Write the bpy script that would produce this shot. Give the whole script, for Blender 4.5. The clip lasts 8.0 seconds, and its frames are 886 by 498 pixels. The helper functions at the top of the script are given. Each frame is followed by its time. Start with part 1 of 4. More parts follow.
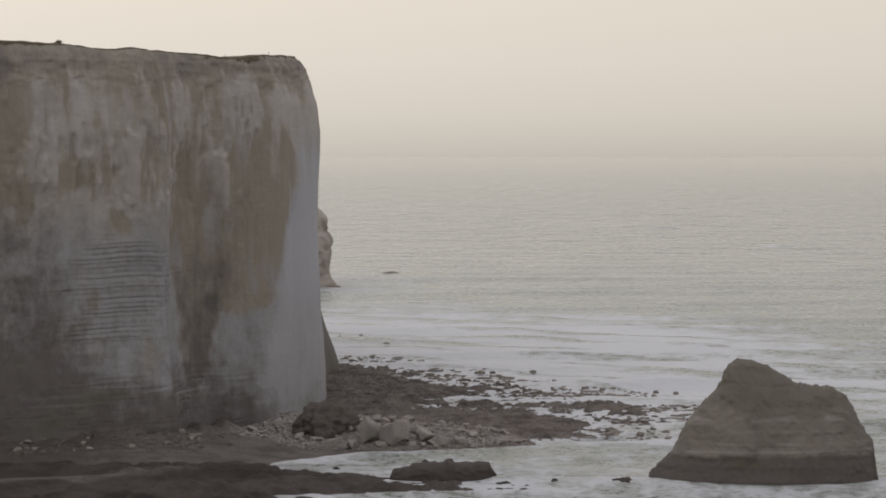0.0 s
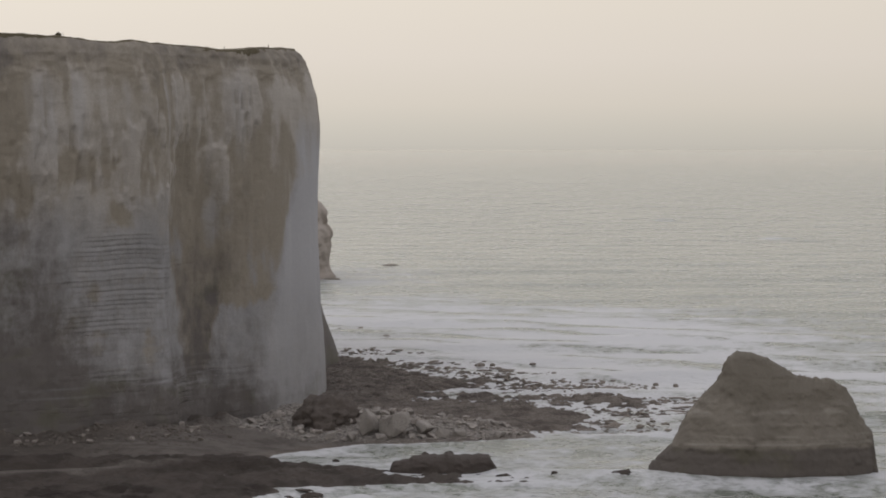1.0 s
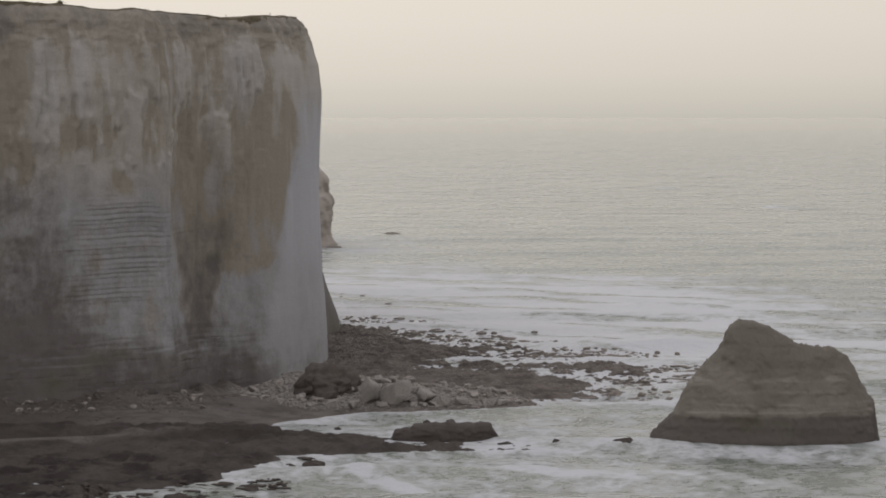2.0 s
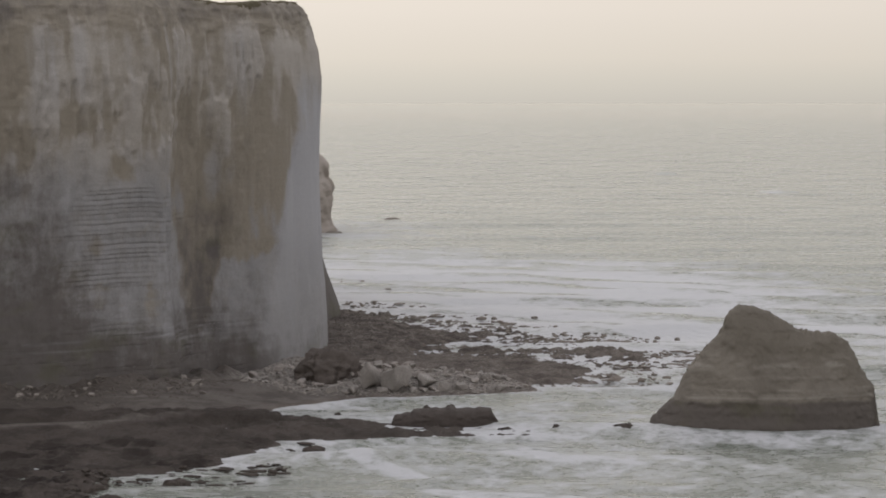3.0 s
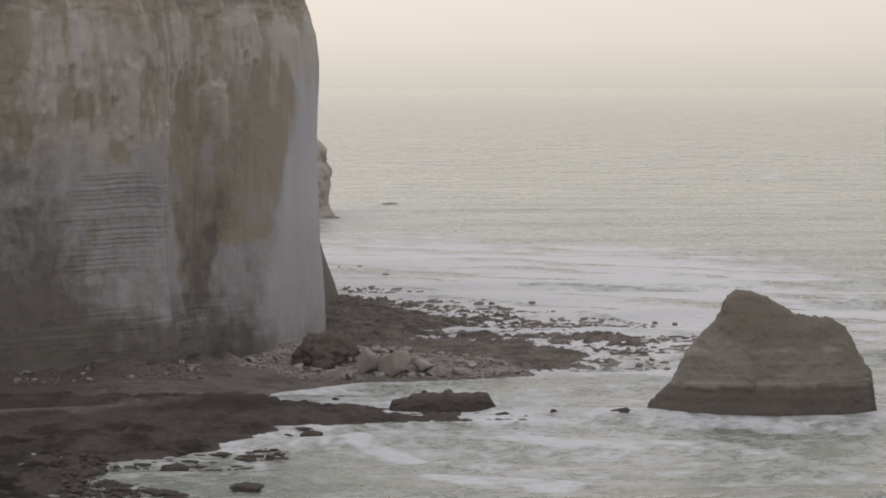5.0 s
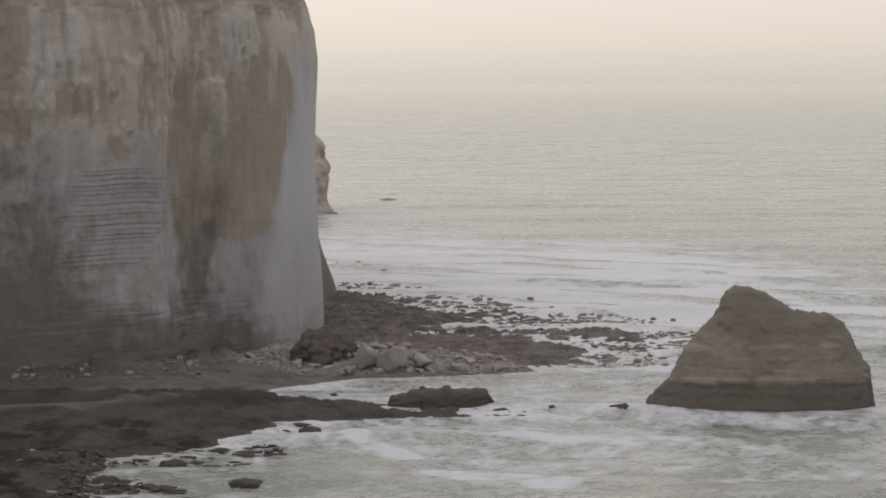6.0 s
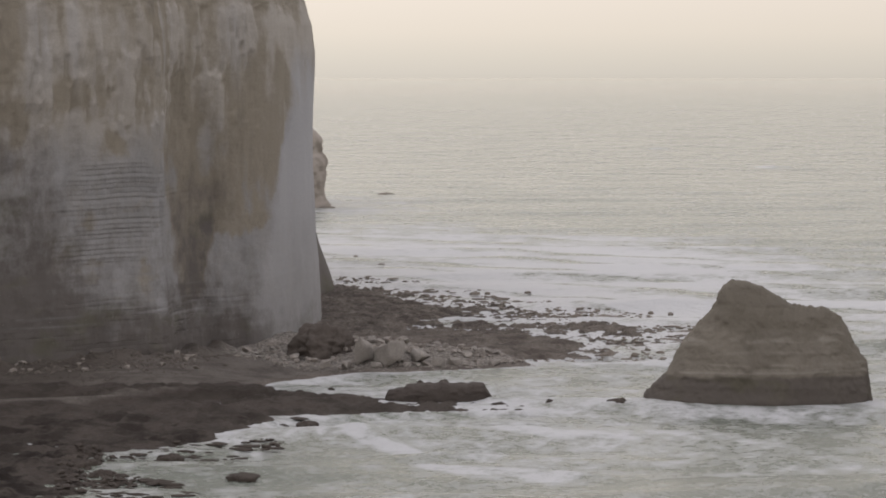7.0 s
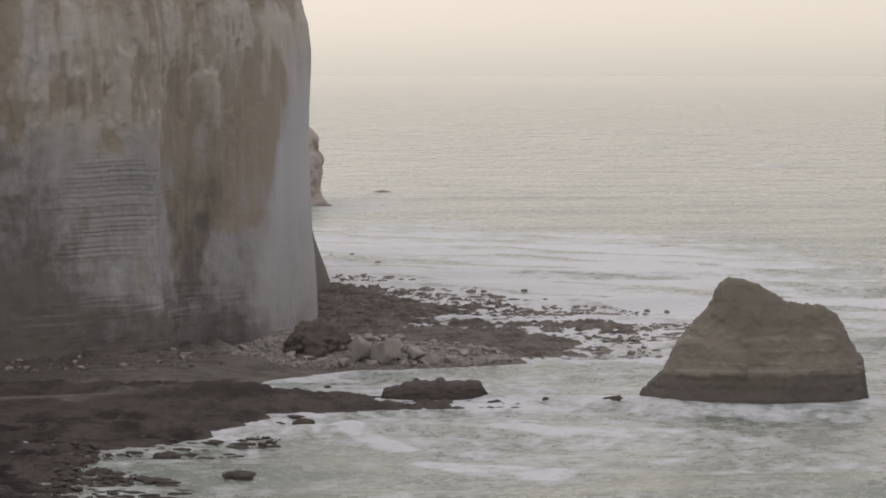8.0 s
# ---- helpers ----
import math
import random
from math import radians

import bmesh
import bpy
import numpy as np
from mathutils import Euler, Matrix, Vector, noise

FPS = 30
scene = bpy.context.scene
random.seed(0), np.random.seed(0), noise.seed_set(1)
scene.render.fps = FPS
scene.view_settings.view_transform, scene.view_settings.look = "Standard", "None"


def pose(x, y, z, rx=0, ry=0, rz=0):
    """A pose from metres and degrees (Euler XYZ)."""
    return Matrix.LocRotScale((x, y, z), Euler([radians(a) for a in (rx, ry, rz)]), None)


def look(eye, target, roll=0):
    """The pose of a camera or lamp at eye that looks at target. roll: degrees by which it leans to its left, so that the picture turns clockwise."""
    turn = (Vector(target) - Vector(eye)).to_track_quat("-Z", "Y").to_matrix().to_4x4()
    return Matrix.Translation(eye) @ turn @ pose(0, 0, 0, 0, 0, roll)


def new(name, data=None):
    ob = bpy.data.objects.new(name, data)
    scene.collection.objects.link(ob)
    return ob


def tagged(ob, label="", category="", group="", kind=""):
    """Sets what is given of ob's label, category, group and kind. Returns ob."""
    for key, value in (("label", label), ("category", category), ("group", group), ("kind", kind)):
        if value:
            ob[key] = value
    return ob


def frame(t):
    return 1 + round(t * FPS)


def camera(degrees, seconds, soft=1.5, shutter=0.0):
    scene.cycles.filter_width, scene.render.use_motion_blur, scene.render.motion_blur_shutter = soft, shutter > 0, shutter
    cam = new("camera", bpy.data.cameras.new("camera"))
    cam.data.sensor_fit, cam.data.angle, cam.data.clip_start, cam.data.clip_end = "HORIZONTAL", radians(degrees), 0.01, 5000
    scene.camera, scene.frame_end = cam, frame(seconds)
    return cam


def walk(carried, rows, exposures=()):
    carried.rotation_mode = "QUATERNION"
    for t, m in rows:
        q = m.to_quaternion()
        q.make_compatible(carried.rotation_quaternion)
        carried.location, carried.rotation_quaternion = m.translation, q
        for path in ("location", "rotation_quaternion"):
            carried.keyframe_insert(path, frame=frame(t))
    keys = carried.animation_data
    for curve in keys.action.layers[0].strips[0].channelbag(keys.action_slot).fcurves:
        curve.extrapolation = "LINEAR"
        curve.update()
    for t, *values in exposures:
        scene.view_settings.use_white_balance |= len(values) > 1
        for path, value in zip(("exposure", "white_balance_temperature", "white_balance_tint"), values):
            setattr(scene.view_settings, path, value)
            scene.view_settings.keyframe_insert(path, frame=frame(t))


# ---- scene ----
# ---------------------------------------------------------------- camera
EYE = 57.0
TILT = -2.32
cam = camera(16.0, 8.0, soft=1.8)
TURNS = (
    (0.0, 0.000, 0.000), (0.5, -0.023, -0.040), (1.0, -0.003, -0.137), (1.5, 0.005, -0.412),
    (2.0, 0.027, -0.715), (3.5, 0.027, -1.032), (4.0, 0.024, -1.102), (4.5, 0.008, -1.187),
    (6.0, -0.045, -1.330), (6.5, -0.002, -1.365), (7.0, -0.092, -1.435), (7.5, -0.109, -1.462),
    (8.0, -0.160, -1.474))
walk(cam, [(t, pose(0, 0, EYE, 90 + TILT + dip, 0, yaw)) for t, yaw, dip in TURNS],
     exposures=[(0.0, 0.0, 6500, 10), (1.5, 0.01, 6500, 10), (2.0, 0.07, 6500, 10), (3.5, 0.17, 6510, 10.2), (4.5, 0.21, 6540, 10.8), (6.0, 0.25, 6610, 11.3), (8.0, 0.27, 6640, 11.5)])

# ---------------------------------------------------------------- light
SUN_ELEVATION, SUN_TURN = 16.0, -24.0


def lin(r, g, b):
    """Linear colour from 0-255 display values."""
    return tuple(((c / 255 + 0.055) / 1.055) ** 2.4 if c > 10 else c / 3294.6 for c in (r, g, b)) + (1.0,)


def make_world():
    w = bpy.data.worlds.new("hazy_sky")
    scene.world = w
    w.use_nodes = True
    nt = w.node_tree
    nt.nodes.clear()
    out = nt.nodes.new("ShaderNodeOutputWorld")
    bg = nt.nodes.new("ShaderNodeBackground")
    sky = nt.nodes.new("ShaderNodeTexSky")
    sky.sky_type = "NISHITA"
    sky.sun_disc = False
    sky.sun_elevation = radians(SUN_ELEVATION)
    sky.sun_rotation = radians(SUN_TURN)
    sky.air_density, sky.dust_density, sky.ozone_density = 1.0, 4.0, 1.0
    coord = nt.nodes.new("ShaderNodeTexCoord")
    sep = nt.nodes.new("ShaderNodeSeparateXYZ")
    nt.links.new(coord.outputs["Generated"], sep.inputs[0])
    # sea mist: its brightness rises with height over the horizon
    span = nt.nodes.new("ShaderNodeMapRange")
    span.inputs["From Min"].default_value, span.inputs["From Max"].default_value = -0.03, 0.05
    nt.links.new(sep.outputs["Z"], span.inputs["Value"])
    ramp = nt.nodes.new("ShaderNodeValToRGB")
    stops = ((-0.030, (178, 176, 169)), (-0.0125, (192, 187, 178)), (-0.0045, (203, 197, 186)),
             (0.003, (213, 205, 193)), (0.018, (222, 213, 202)), (0.040, (228, 219, 206)))
    els = ramp.color_ramp.elements
    for k, (z, c) in enumerate(stops):
        el = els[k] if k < 2 else els.new(0.5)
        el.position = (z + 0.03) / 0.08
    for el, (z, c) in zip(els, stops):
        el.position, el.color = (z + 0.03) / 0.08, lin(*c)
    nt.links.new(span.outputs[0], ramp.inputs[0])
    # brighter towards the veiled sun
    side = nt.nodes.new("ShaderNodeMapRange")
    side.inputs["From Min"].default_value, side.inputs["From Max"].default_value = -0.30, 0.30
    side.inputs["To Min"].default_value, side.inputs["To Max"].default_value = 1.14, 0.88
    nt.links.new(sep.outputs["X"], side.inputs["Value"])
    warm = nt.nodes.new("ShaderNodeVectorMath")
    warm.operation = "SCALE"
    nt.links.new(ramp.outputs[0], warm.inputs[0])
    nt.links.new(side.outputs[0], warm.inputs["Scale"])
    dome = nt.nodes.new("ShaderNodeMapRange")
    dome.interpolation_type = "SMOOTHSTEP"
    dome.inputs["From Min"].default_value, dome.inputs["From Max"].default_value = 0.05, 0.60
    nt.links.new(sep.outputs["Z"], dome.inputs["Value"])
    lift = nt.nodes.new("ShaderNodeMix")
    lift.data_type, lift.blend_type = "RGBA", "MULTIPLY"
    nt.links.new(dome.outputs[0], lift.inputs["Factor"])
    nt.links.new(warm.outputs[0], lift.inputs["A"])
    lift.inputs["B"].default_value = (1.67, 1.79, 2.08, 1.0)
    dim = nt.nodes.new("ShaderNodeVectorMath")
    dim.operation = "SCALE"
    dim.inputs["Scale"].default_value = SKY
    nt.links.new(sky.outputs[0], dim.inputs[0])
    up = nt.nodes.new("ShaderNodeMapRange")
    up.interpolation_type = "SMOOTHSTEP"
    up.inputs["From Min"].default_value, up.inputs["From Max"].default_value = 0.25, 1.60
    nt.links.new(sep.outputs["Z"], up.inputs["Value"])
    mix = nt.nodes.new("ShaderNodeMix")
    mix.data_type = "RGBA"
    nt.links.new(up.outputs[0], mix.inputs["Factor"])
    nt.links.new(lift.outputs["Result"], mix.inputs["A"])
    nt.links.new(dim.outputs[0], mix.inputs["B"])
    nt.links.new(mix.outputs["Result"], bg.inputs["Color"])
    bg.inputs["Strength"].default_value = 1.0
    nt.links.new(bg.outputs[0], out.inputs[0])


SKY = 0.14
make_world()
sun = new("sun", bpy.data.lights.new("sun", "SUN"))
sun.data.energy, sun.data.angle, sun.data.color = 0.6, radians(24), (1.0, 0.90, 0.76)
e_, a_ = radians(SUN_ELEVATION), radians(SUN_TURN)
sun.matrix_world = look((0, 0, 300), (-math.sin(a_) * math.cos(e_), -math.cos(a_) * math.cos(e_), 300 - math.sin(e_)))
sun.location = (-900, 1800, 500)

# ---------------------------------------------------------------- noise on arrays


def _cell(ix, iy, seed):
    h = (ix.astype(np.int64) * 374761393 + iy.astype(np.int64) * 668265263 + seed * 362437) & 0x7FFFFFFF
    h = ((h ^ (h >> 13)) * 1274126177) & 0x7FFFFFFF
    return ((h ^ (h >> 16)) & 0xFFFF) / 65535.0


def grain(x, y, seed=0):
    """Smooth value noise, -1 to 1."""
    x, y = np.broadcast_arrays(np.asarray(x, float), np.asarray(y, float))
    ix, iy = np.floor(x), np.floor(y)
    fx, fy = x - ix, y - iy
    fx, fy = fx * fx * fx * (fx * (fx * 6 - 15) + 10), fy * fy * fy * (fy * (fy * 6 - 15) + 10)
    a, b = _cell(ix, iy, seed), _cell(ix + 1, iy, seed)
    c, d = _cell(ix, iy + 1, seed), _cell(ix + 1, iy + 1, seed)
    return 2 * (a + (b - a) * fx + (c - a) * fy + (a - b - c + d) * fx * fy) - 1


def fbm(x, y, octaves=4, seed=0, gain=0.5):
    total, amp, norm = 0.0, 1.0, 0.0
    for k in range(octaves):
        total = total + amp * grain(np.asarray(x) * 2.03 ** k + 17.3 * k, np.asarray(y) * 2.03 ** k - 9.1 * k, seed + 31 * k)
        norm, amp = norm + amp, amp * gain
    return total / norm


def step(a, b, x):
    t = np.clip((np.asarray(x, float) - a) / (b - a), 0, 1)
    return t * t * (3 - 2 * t)


def inside(X, Y, poly):
    """Distance to the outline of a polygon, positive inside."""
    X, Y = np.asarray(X, float), np.asarray(Y, float)
    best = np.full(X.shape, 1e18)
    odd = np.zeros(X.shape, bool)
    for (x0, y0), (x1, y1) in zip(poly, poly[1:] + poly[:1]):
        dx, dy = x1 - x0, y1 - y0
        t = np.clip(((X - x0) * dx + (Y - y0) * dy) / (dx * dx + dy * dy), 0, 1)
        best = np.minimum(best, (X - x0 - t * dx) ** 2 + (Y - y0 - t * dy) ** 2)
        odd ^= ((y0 > Y) != (y1 > Y)) & (X < dx * (Y - y0) / (dy if dy else 1e-9) + x0)
    return np.where(odd, 1, -1) * np.sqrt(best)


# ---------------------------------------------------------------- materials


class Paint:
    """A small builder for node materials."""

    def __init__(self, name, rough=0.9, spec=0.3):
        self.m = bpy.data.materials.new(name)
        self.m.use_nodes = True
        self.nt = self.m.node_tree
        self.bsdf = self.nt.nodes["Principled BSDF"]
        self.bsdf.inputs["Roughness"].default_value = rough
        self.bsdf.inputs["Specular IOR Level"].default_value = spec
        self.coord = self.node("ShaderNodeNewGeometry").outputs["Position"]

    def node(self, kind):
        return self.nt.nodes.new(kind)

    def link(self, a, b):
        self.nt.links.new(a, b)

    def put(self, socket, value):
        if isinstance(value, (int, float)):
            socket.default_value = value
        elif isinstance(value, tuple):
            socket.default_value = value if len(value) == 4 else (*value, 1.0)
        else:
            self.link(value, socket)

    def noise(self, scale, stretch=(1, 1, 1), detail=4, rough=0.6, shift=0.0):
        mp = self.node("ShaderNodeMapping")
        mp.inputs["Scale"].default_value = stretch
        mp.inputs["Location"].default_value = (shift, shift * 0.7, shift * 1.3)
        self.link(self.coord, mp.inputs["Vector"])
        n = self.node("ShaderNodeTexNoise")
        n.inputs["Scale"].default_value, n.inputs["Detail"].default_value, n.inputs["Roughness"].default_value = scale, detail, rough
        self.link(mp.outputs[0], n.inputs["Vector"])
        return n.outputs["Fac"]

    def attr(self, name):
        a = self.node("ShaderNodeAttribute")
        a.attribute_name = name
        return a.outputs["Fac"]

    def chance(self):
        return self.node("ShaderNodeObjectInfo").outputs["Random"]

    def span(self, v, a, b, lo=0.0, hi=1.0):
        n = self.node("ShaderNodeMapRange")
        n.interpolation_type = "SMOOTHSTEP"
        for key, x in (("From Min", a), ("From Max", b), ("To Min", lo), ("To Max", hi)):
            n.inputs[key].default_value = x
        self.link(v, n.inputs["Value"])
        return n.outputs[0]

    def math(self, op, a, b=0.0):
        n = self.node("ShaderNodeMath")
        n.operation = op
        self.put(n.inputs[0], a)
        self.put(n.inputs[1], b)
        return n.outputs[0]

    def mix(self, f, a, b, kind="MIX"):
        n = self.node("ShaderNodeMix")
        n.data_type, n.blend_type = "RGBA", kind
        self.put(n.inputs["Factor"], f)
        self.put(n.inputs["A"], a)
        self.put(n.inputs["B"], b)
        return n.outputs["Result"]

    def color(self, v):
        self.put(self.bsdf.inputs["Base Color"], v)

    def bump(self, v, strength, distance):
        b = self.node("ShaderNodeBump")
        b.inputs["Strength"].default_value, b.inputs["Distance"].default_value = strength, distance
        self.link(v, b.inputs["Height"])
        self.link(b.outputs[0], self.bsdf.inputs["Normal"])


def chalk_material(name, clean, dirty, cool, stain, dark, white, relief=0.5):
    """Weathered chalk: warm and cool grey, brown stains, dark patches (some weed or soil), white seams."""
    p = Paint(name, 0.95, 0.15)
    blot = p.noise(0.16, (1, 0.35, 0.45), 5, 0.62)
    c = p.mix(p.span(blot, 0.38, 0.66), clean, dirty)
    c = p.mix(p.attr("cool"), c, p.mix(p.span(blot, 0.36, 0.68), cool, tuple(0.84 * x for x in cool)))
    runs = p.noise(0.42, (1, 0.35, 0.12), 4, 0.55, 5.0)
    c = p.mix(p.math("MULTIPLY", p.span(runs, 0.46, 0.74), p.span(p.attr("pale"), 0.0, 0.5, 0.17, 0.04)), c, dirty)
    beds = p.noise(1.6, (0.05, 0.05, 1.0), 3, 0.6, 11.0)
    c = p.mix(p.math("MULTIPLY", p.span(beds, 0.52, 0.64), 0.10), c, dirty)
    breakup = p.noise(0.40, (1, 0.35, 0.45), 6, 0.7, 23.0)
    s = p.math("ADD", p.attr("stain"), p.span(breakup, 0.3, 0.7, -0.22, 0.22))
    c = p.mix(p.span(s, 0.02, 1.0), c, stain)
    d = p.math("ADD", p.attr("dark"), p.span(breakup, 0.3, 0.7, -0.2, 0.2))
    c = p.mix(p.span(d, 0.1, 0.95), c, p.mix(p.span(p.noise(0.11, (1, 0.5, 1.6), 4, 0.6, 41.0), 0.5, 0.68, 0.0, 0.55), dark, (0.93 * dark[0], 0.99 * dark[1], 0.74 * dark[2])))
    c = p.mix(p.attr("pale"), c, white)
    c = p.mix(p.attr("seam"), c, tuple(0.8 * x for x in dark))
    fine = p.noise(3.2, (1, 0.5, 1), 5, 0.7, 31.0)
    c = p.mix(p.span(fine, 0.3, 0.7, 0.0, 0.28), c, p.mix(0.5, c, (0.05, 0.045, 0.04)))
    p.color(c)
    p.bump(p.math("MULTIPLY", p.math("ADD", p.noise(0.8, (1, 0.35, 0.6), 6, 0.7), p.math("MULTIPLY", beds, 0.25)), p.span(p.attr("pale"), 0.05, 0.6, 1.0, 0.25)), relief, 0.5)
    return p.m


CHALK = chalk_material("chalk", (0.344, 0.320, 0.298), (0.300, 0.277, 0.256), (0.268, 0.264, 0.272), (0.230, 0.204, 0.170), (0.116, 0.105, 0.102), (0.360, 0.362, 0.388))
STACK = chalk_material("weathered_chalk", (0.170, 0.152, 0.131), (0.143, 0.127, 0.110), (0.15, 0.14, 0.125), (0.130, 0.115, 0.097), (0.090, 0.079, 0.072), (0.232, 0.214, 0.190), 0.3)
# pale, low-contrast tones: the distance haze is mixed into this chalk colour
FAR_CHALK = chalk_material("hazed_chalk", (0.345, 0.31, 0.285), (0.30, 0.266, 0.24), (0.27, 0.25, 0.24), (0.27, 0.237, 0.21), (0.225, 0.197, 0.18), (0.34, 0.31, 0.30), 0.15)


def rock_material(name, a, b, weed, wet=0.55):
    p = Paint(name, wet, 0.3 if wet < 0.7 else 0.12)
    n1 = p.noise(0.35, (1, 1, 1), 5, 0.65)
    n2 = p.noise(2.4, (1, 1, 1.6), 5, 0.7, 9.0)
    c = p.mix(p.span(n1, 0.36, 0.66), a, b)
    c = p.mix(p.span(n2, 0.45, 0.72, 0.0, 0.8), c, weed)
    c = p.mix(p.math("MULTIPLY", p.chance(), 0.35), c, b)
    p.color(c)
    p.bump(p.noise(1.7, (1, 1, 1.5), 6, 0.72, 3.0), 0.7, 0.4)
    return p.m


# distance haze is painted in: far reef rock lifted, near rock left darker
REEF = rock_material("hazed_weedy_rock", (0.215, 0.188, 0.167), (0.178, 0.155, 0.137), (0.156, 0.138, 0.116), 0.8)
NEAR_WEED = rock_material("near_weedy_rock", (0.076, 0.063, 0.056), (0.056, 0.047, 0.042), (0.048, 0.041, 0.036), 0.85)
EARTH = rock_material("fallen_earth", (0.078, 0.066, 0.061), (0.068, 0.058, 0.053), (0.060, 0.051, 0.046), 0.95)
MOUND = rock_material("fallen_soil", (0.106, 0.091, 0.083), (0.094, 0.080, 0.073), (0.082, 0.070, 0.063), 0.95)
RUBBLE = rock_material("fallen_chalk", (0.300, 0.277, 0.260), (0.235, 0.216, 0.202), (0.175, 0.160, 0.147), 0.95)
FOOT_ROCK = rock_material("dirty_foot_rock", (0.165, 0.145, 0.132), (0.125, 0.109, 0.098), (0.088, 0.078, 0.067), 0.95)
SCREE = rock_material("grey_scree", (0.33, 0.300, 0.279), (0.245, 0.220, 0.203), (0.172, 0.154, 0.141), 0.95)


def shore_material():
    p = Paint("shore", 0.85, 0.3)
    n1 = p.noise(0.22, (1, 1, 1), 6, 0.65)
    n2 = p.noise(1.9, (1, 1, 1), 5, 0.7, 4.0)
    # reef tones are lifted by distance haze mixed into the colour
    reef = p.mix(p.span(n1, 0.36, 0.66), (0.212, 0.183, 0.163), (0.168, 0.144, 0.127))
    reef = p.mix(p.span(n2, 0.5, 0.75, 0.0, 0.6), reef, (0.092, 0.082, 0.068))
    sand = p.mix(p.span(n1, 0.4, 0.62), (0.170, 0.150, 0.137), (0.112, 0.097, 0.088))
    stones = p.mix(p.span(n2, 0.42, 0.60), (0.165, 0.148, 0.136), (0.36, 0.33, 0.305))
    streak = p.noise(0.30, (0.45, 0.55, 1), 5, 0.65, 14.0)
    # weed colour, deepened to paint in the thinner haze over the near reef
    near_dark = p.mix(p.span(streak, 0.42, 0.60), (0.030, 0.024, 0.022), (0.096, 0.081, 0.073))
    near_dark = p.mix(p.span(n2, 0.50, 0.72, 0.0, 0.7), near_dark, (0.026, 0.023, 0.020))
    reef = p.mix(p.span(streak, 0.38, 0.64), reef, (0.108, 0.090, 0.080))
    reef = p.mix(p.attr("near_dark"), reef, near_dark)
    c = p.mix(p.attr("sand"), reef, sand)
    c = p.mix(p.attr("stony"), c, stones)
    p.put(p.bsdf.inputs["Specular IOR Level"], p.span(p.attr("near_dark"), 0.0, 1.0, 0.2, 0.08))
    p.color(c)
    p.bump(p.math("ADD", p.math("ADD", n2, n1), p.math("MULTIPLY", streak, 1.5)), 1.0, 1.0)
    return p.m


SHORE = shore_material()


def grass_material():
    p = Paint("dry_cliff_grass", 0.95, 0.1)
    n1 = p.noise(0.12, (1, 1, 1), 5, 0.6)
    n2 = p.noise(2.0, (1, 1, 0.6), 5, 0.7, 6.0)
    c = p.mix(p.span(n1, 0.38, 0.64), (0.105, 0.088, 0.06), (0.085, 0.074, 0.05))
    c = p.mix(p.span(n2, 0.42, 0.7), c, (0.125, 0.104, 0.074))
    p.color(c)
    p.bump(n2, 0.8, 0.4)
    return p.m


GRASS = grass_material()


def plain_material(name, c, rough=0.85):
    p = Paint(name, rough, 0.2)
    p.color(p.mix(p.span(p.noise(9.0), 0.3, 0.7), c, tuple(0.6 * x for x in c)))
    return p.m


WOOD = plain_material("weathered_post_wood", (0.16, 0.13, 0.10))
LEAF = plain_material("shrub_leaf", (0.15, 0.13, 0.09))


def sea_material():
    p = Paint("sea_water", 0.30, 0.5)
    p.bsdf.inputs["IOR"].default_value = 1.33
    swirl = p.noise(0.035, (0.5, 1, 1), 5, 0.6)
    water = p.mix(p.span(swirl, 0.35, 0.68), (0.122, 0.136, 0.116), (0.176, 0.185, 0.160))
    lace = p.noise(0.30, (0.5, 0.5, 1), 6, 0.72, 7.0)
    fine = p.noise(1.1, (0.5, 0.6, 1), 5, 0.7, 19.0)
    edge = p.math("ADD", p.span(lace, 0.30, 0.70, -0.38, 0.38), p.span(fine, 0.3, 0.7, -0.22, 0.22))
    foam = p.span(p.math("ADD", p.attr("foam"), edge), 0.14, 1.0)
    p.color(p.mix(foam, water, (0.445, 0.447, 0.464)))
    xyz = p.node("ShaderNodeSeparateXYZ")
    p.link(p.coord, xyz.inputs[0])
    p.put(p.bsdf.inputs["Roughness"], p.math("ADD", p.math("MULTIPLY", foam, 0.5), p.span(xyz.outputs["Y"], 1500, 5200, 0.26, 0.14)))
    chop = p.noise(0.42, (0.7, 1, 1), 6, 0.65, 2.0)
    chop = p.math("MULTIPLY", chop, p.span(xyz.outputs["Y"], 450, 1500, 1.0, 0.15))
    broad = p.noise(0.085, (0.7, 0.4, 1), 3, 0.5, 27.0)
    broad = p.math("MULTIPLY", broad, p.math("MULTIPLY", p.span(xyz.outputs["Y"], 450, 1500, 0.0, 4.0), p.span(xyz.outputs["Y"], 1500, 5200, 1.0, 0.36)))
    chop = p.math("ADD", chop, broad)
    p.bump(p.math("ADD", chop, p.math("MULTIPLY", foam, 0.12)), 0.9, 1.0)
    return p.m


SEA = sea_material()

# ---------------------------------------------------------------- mesh helpers


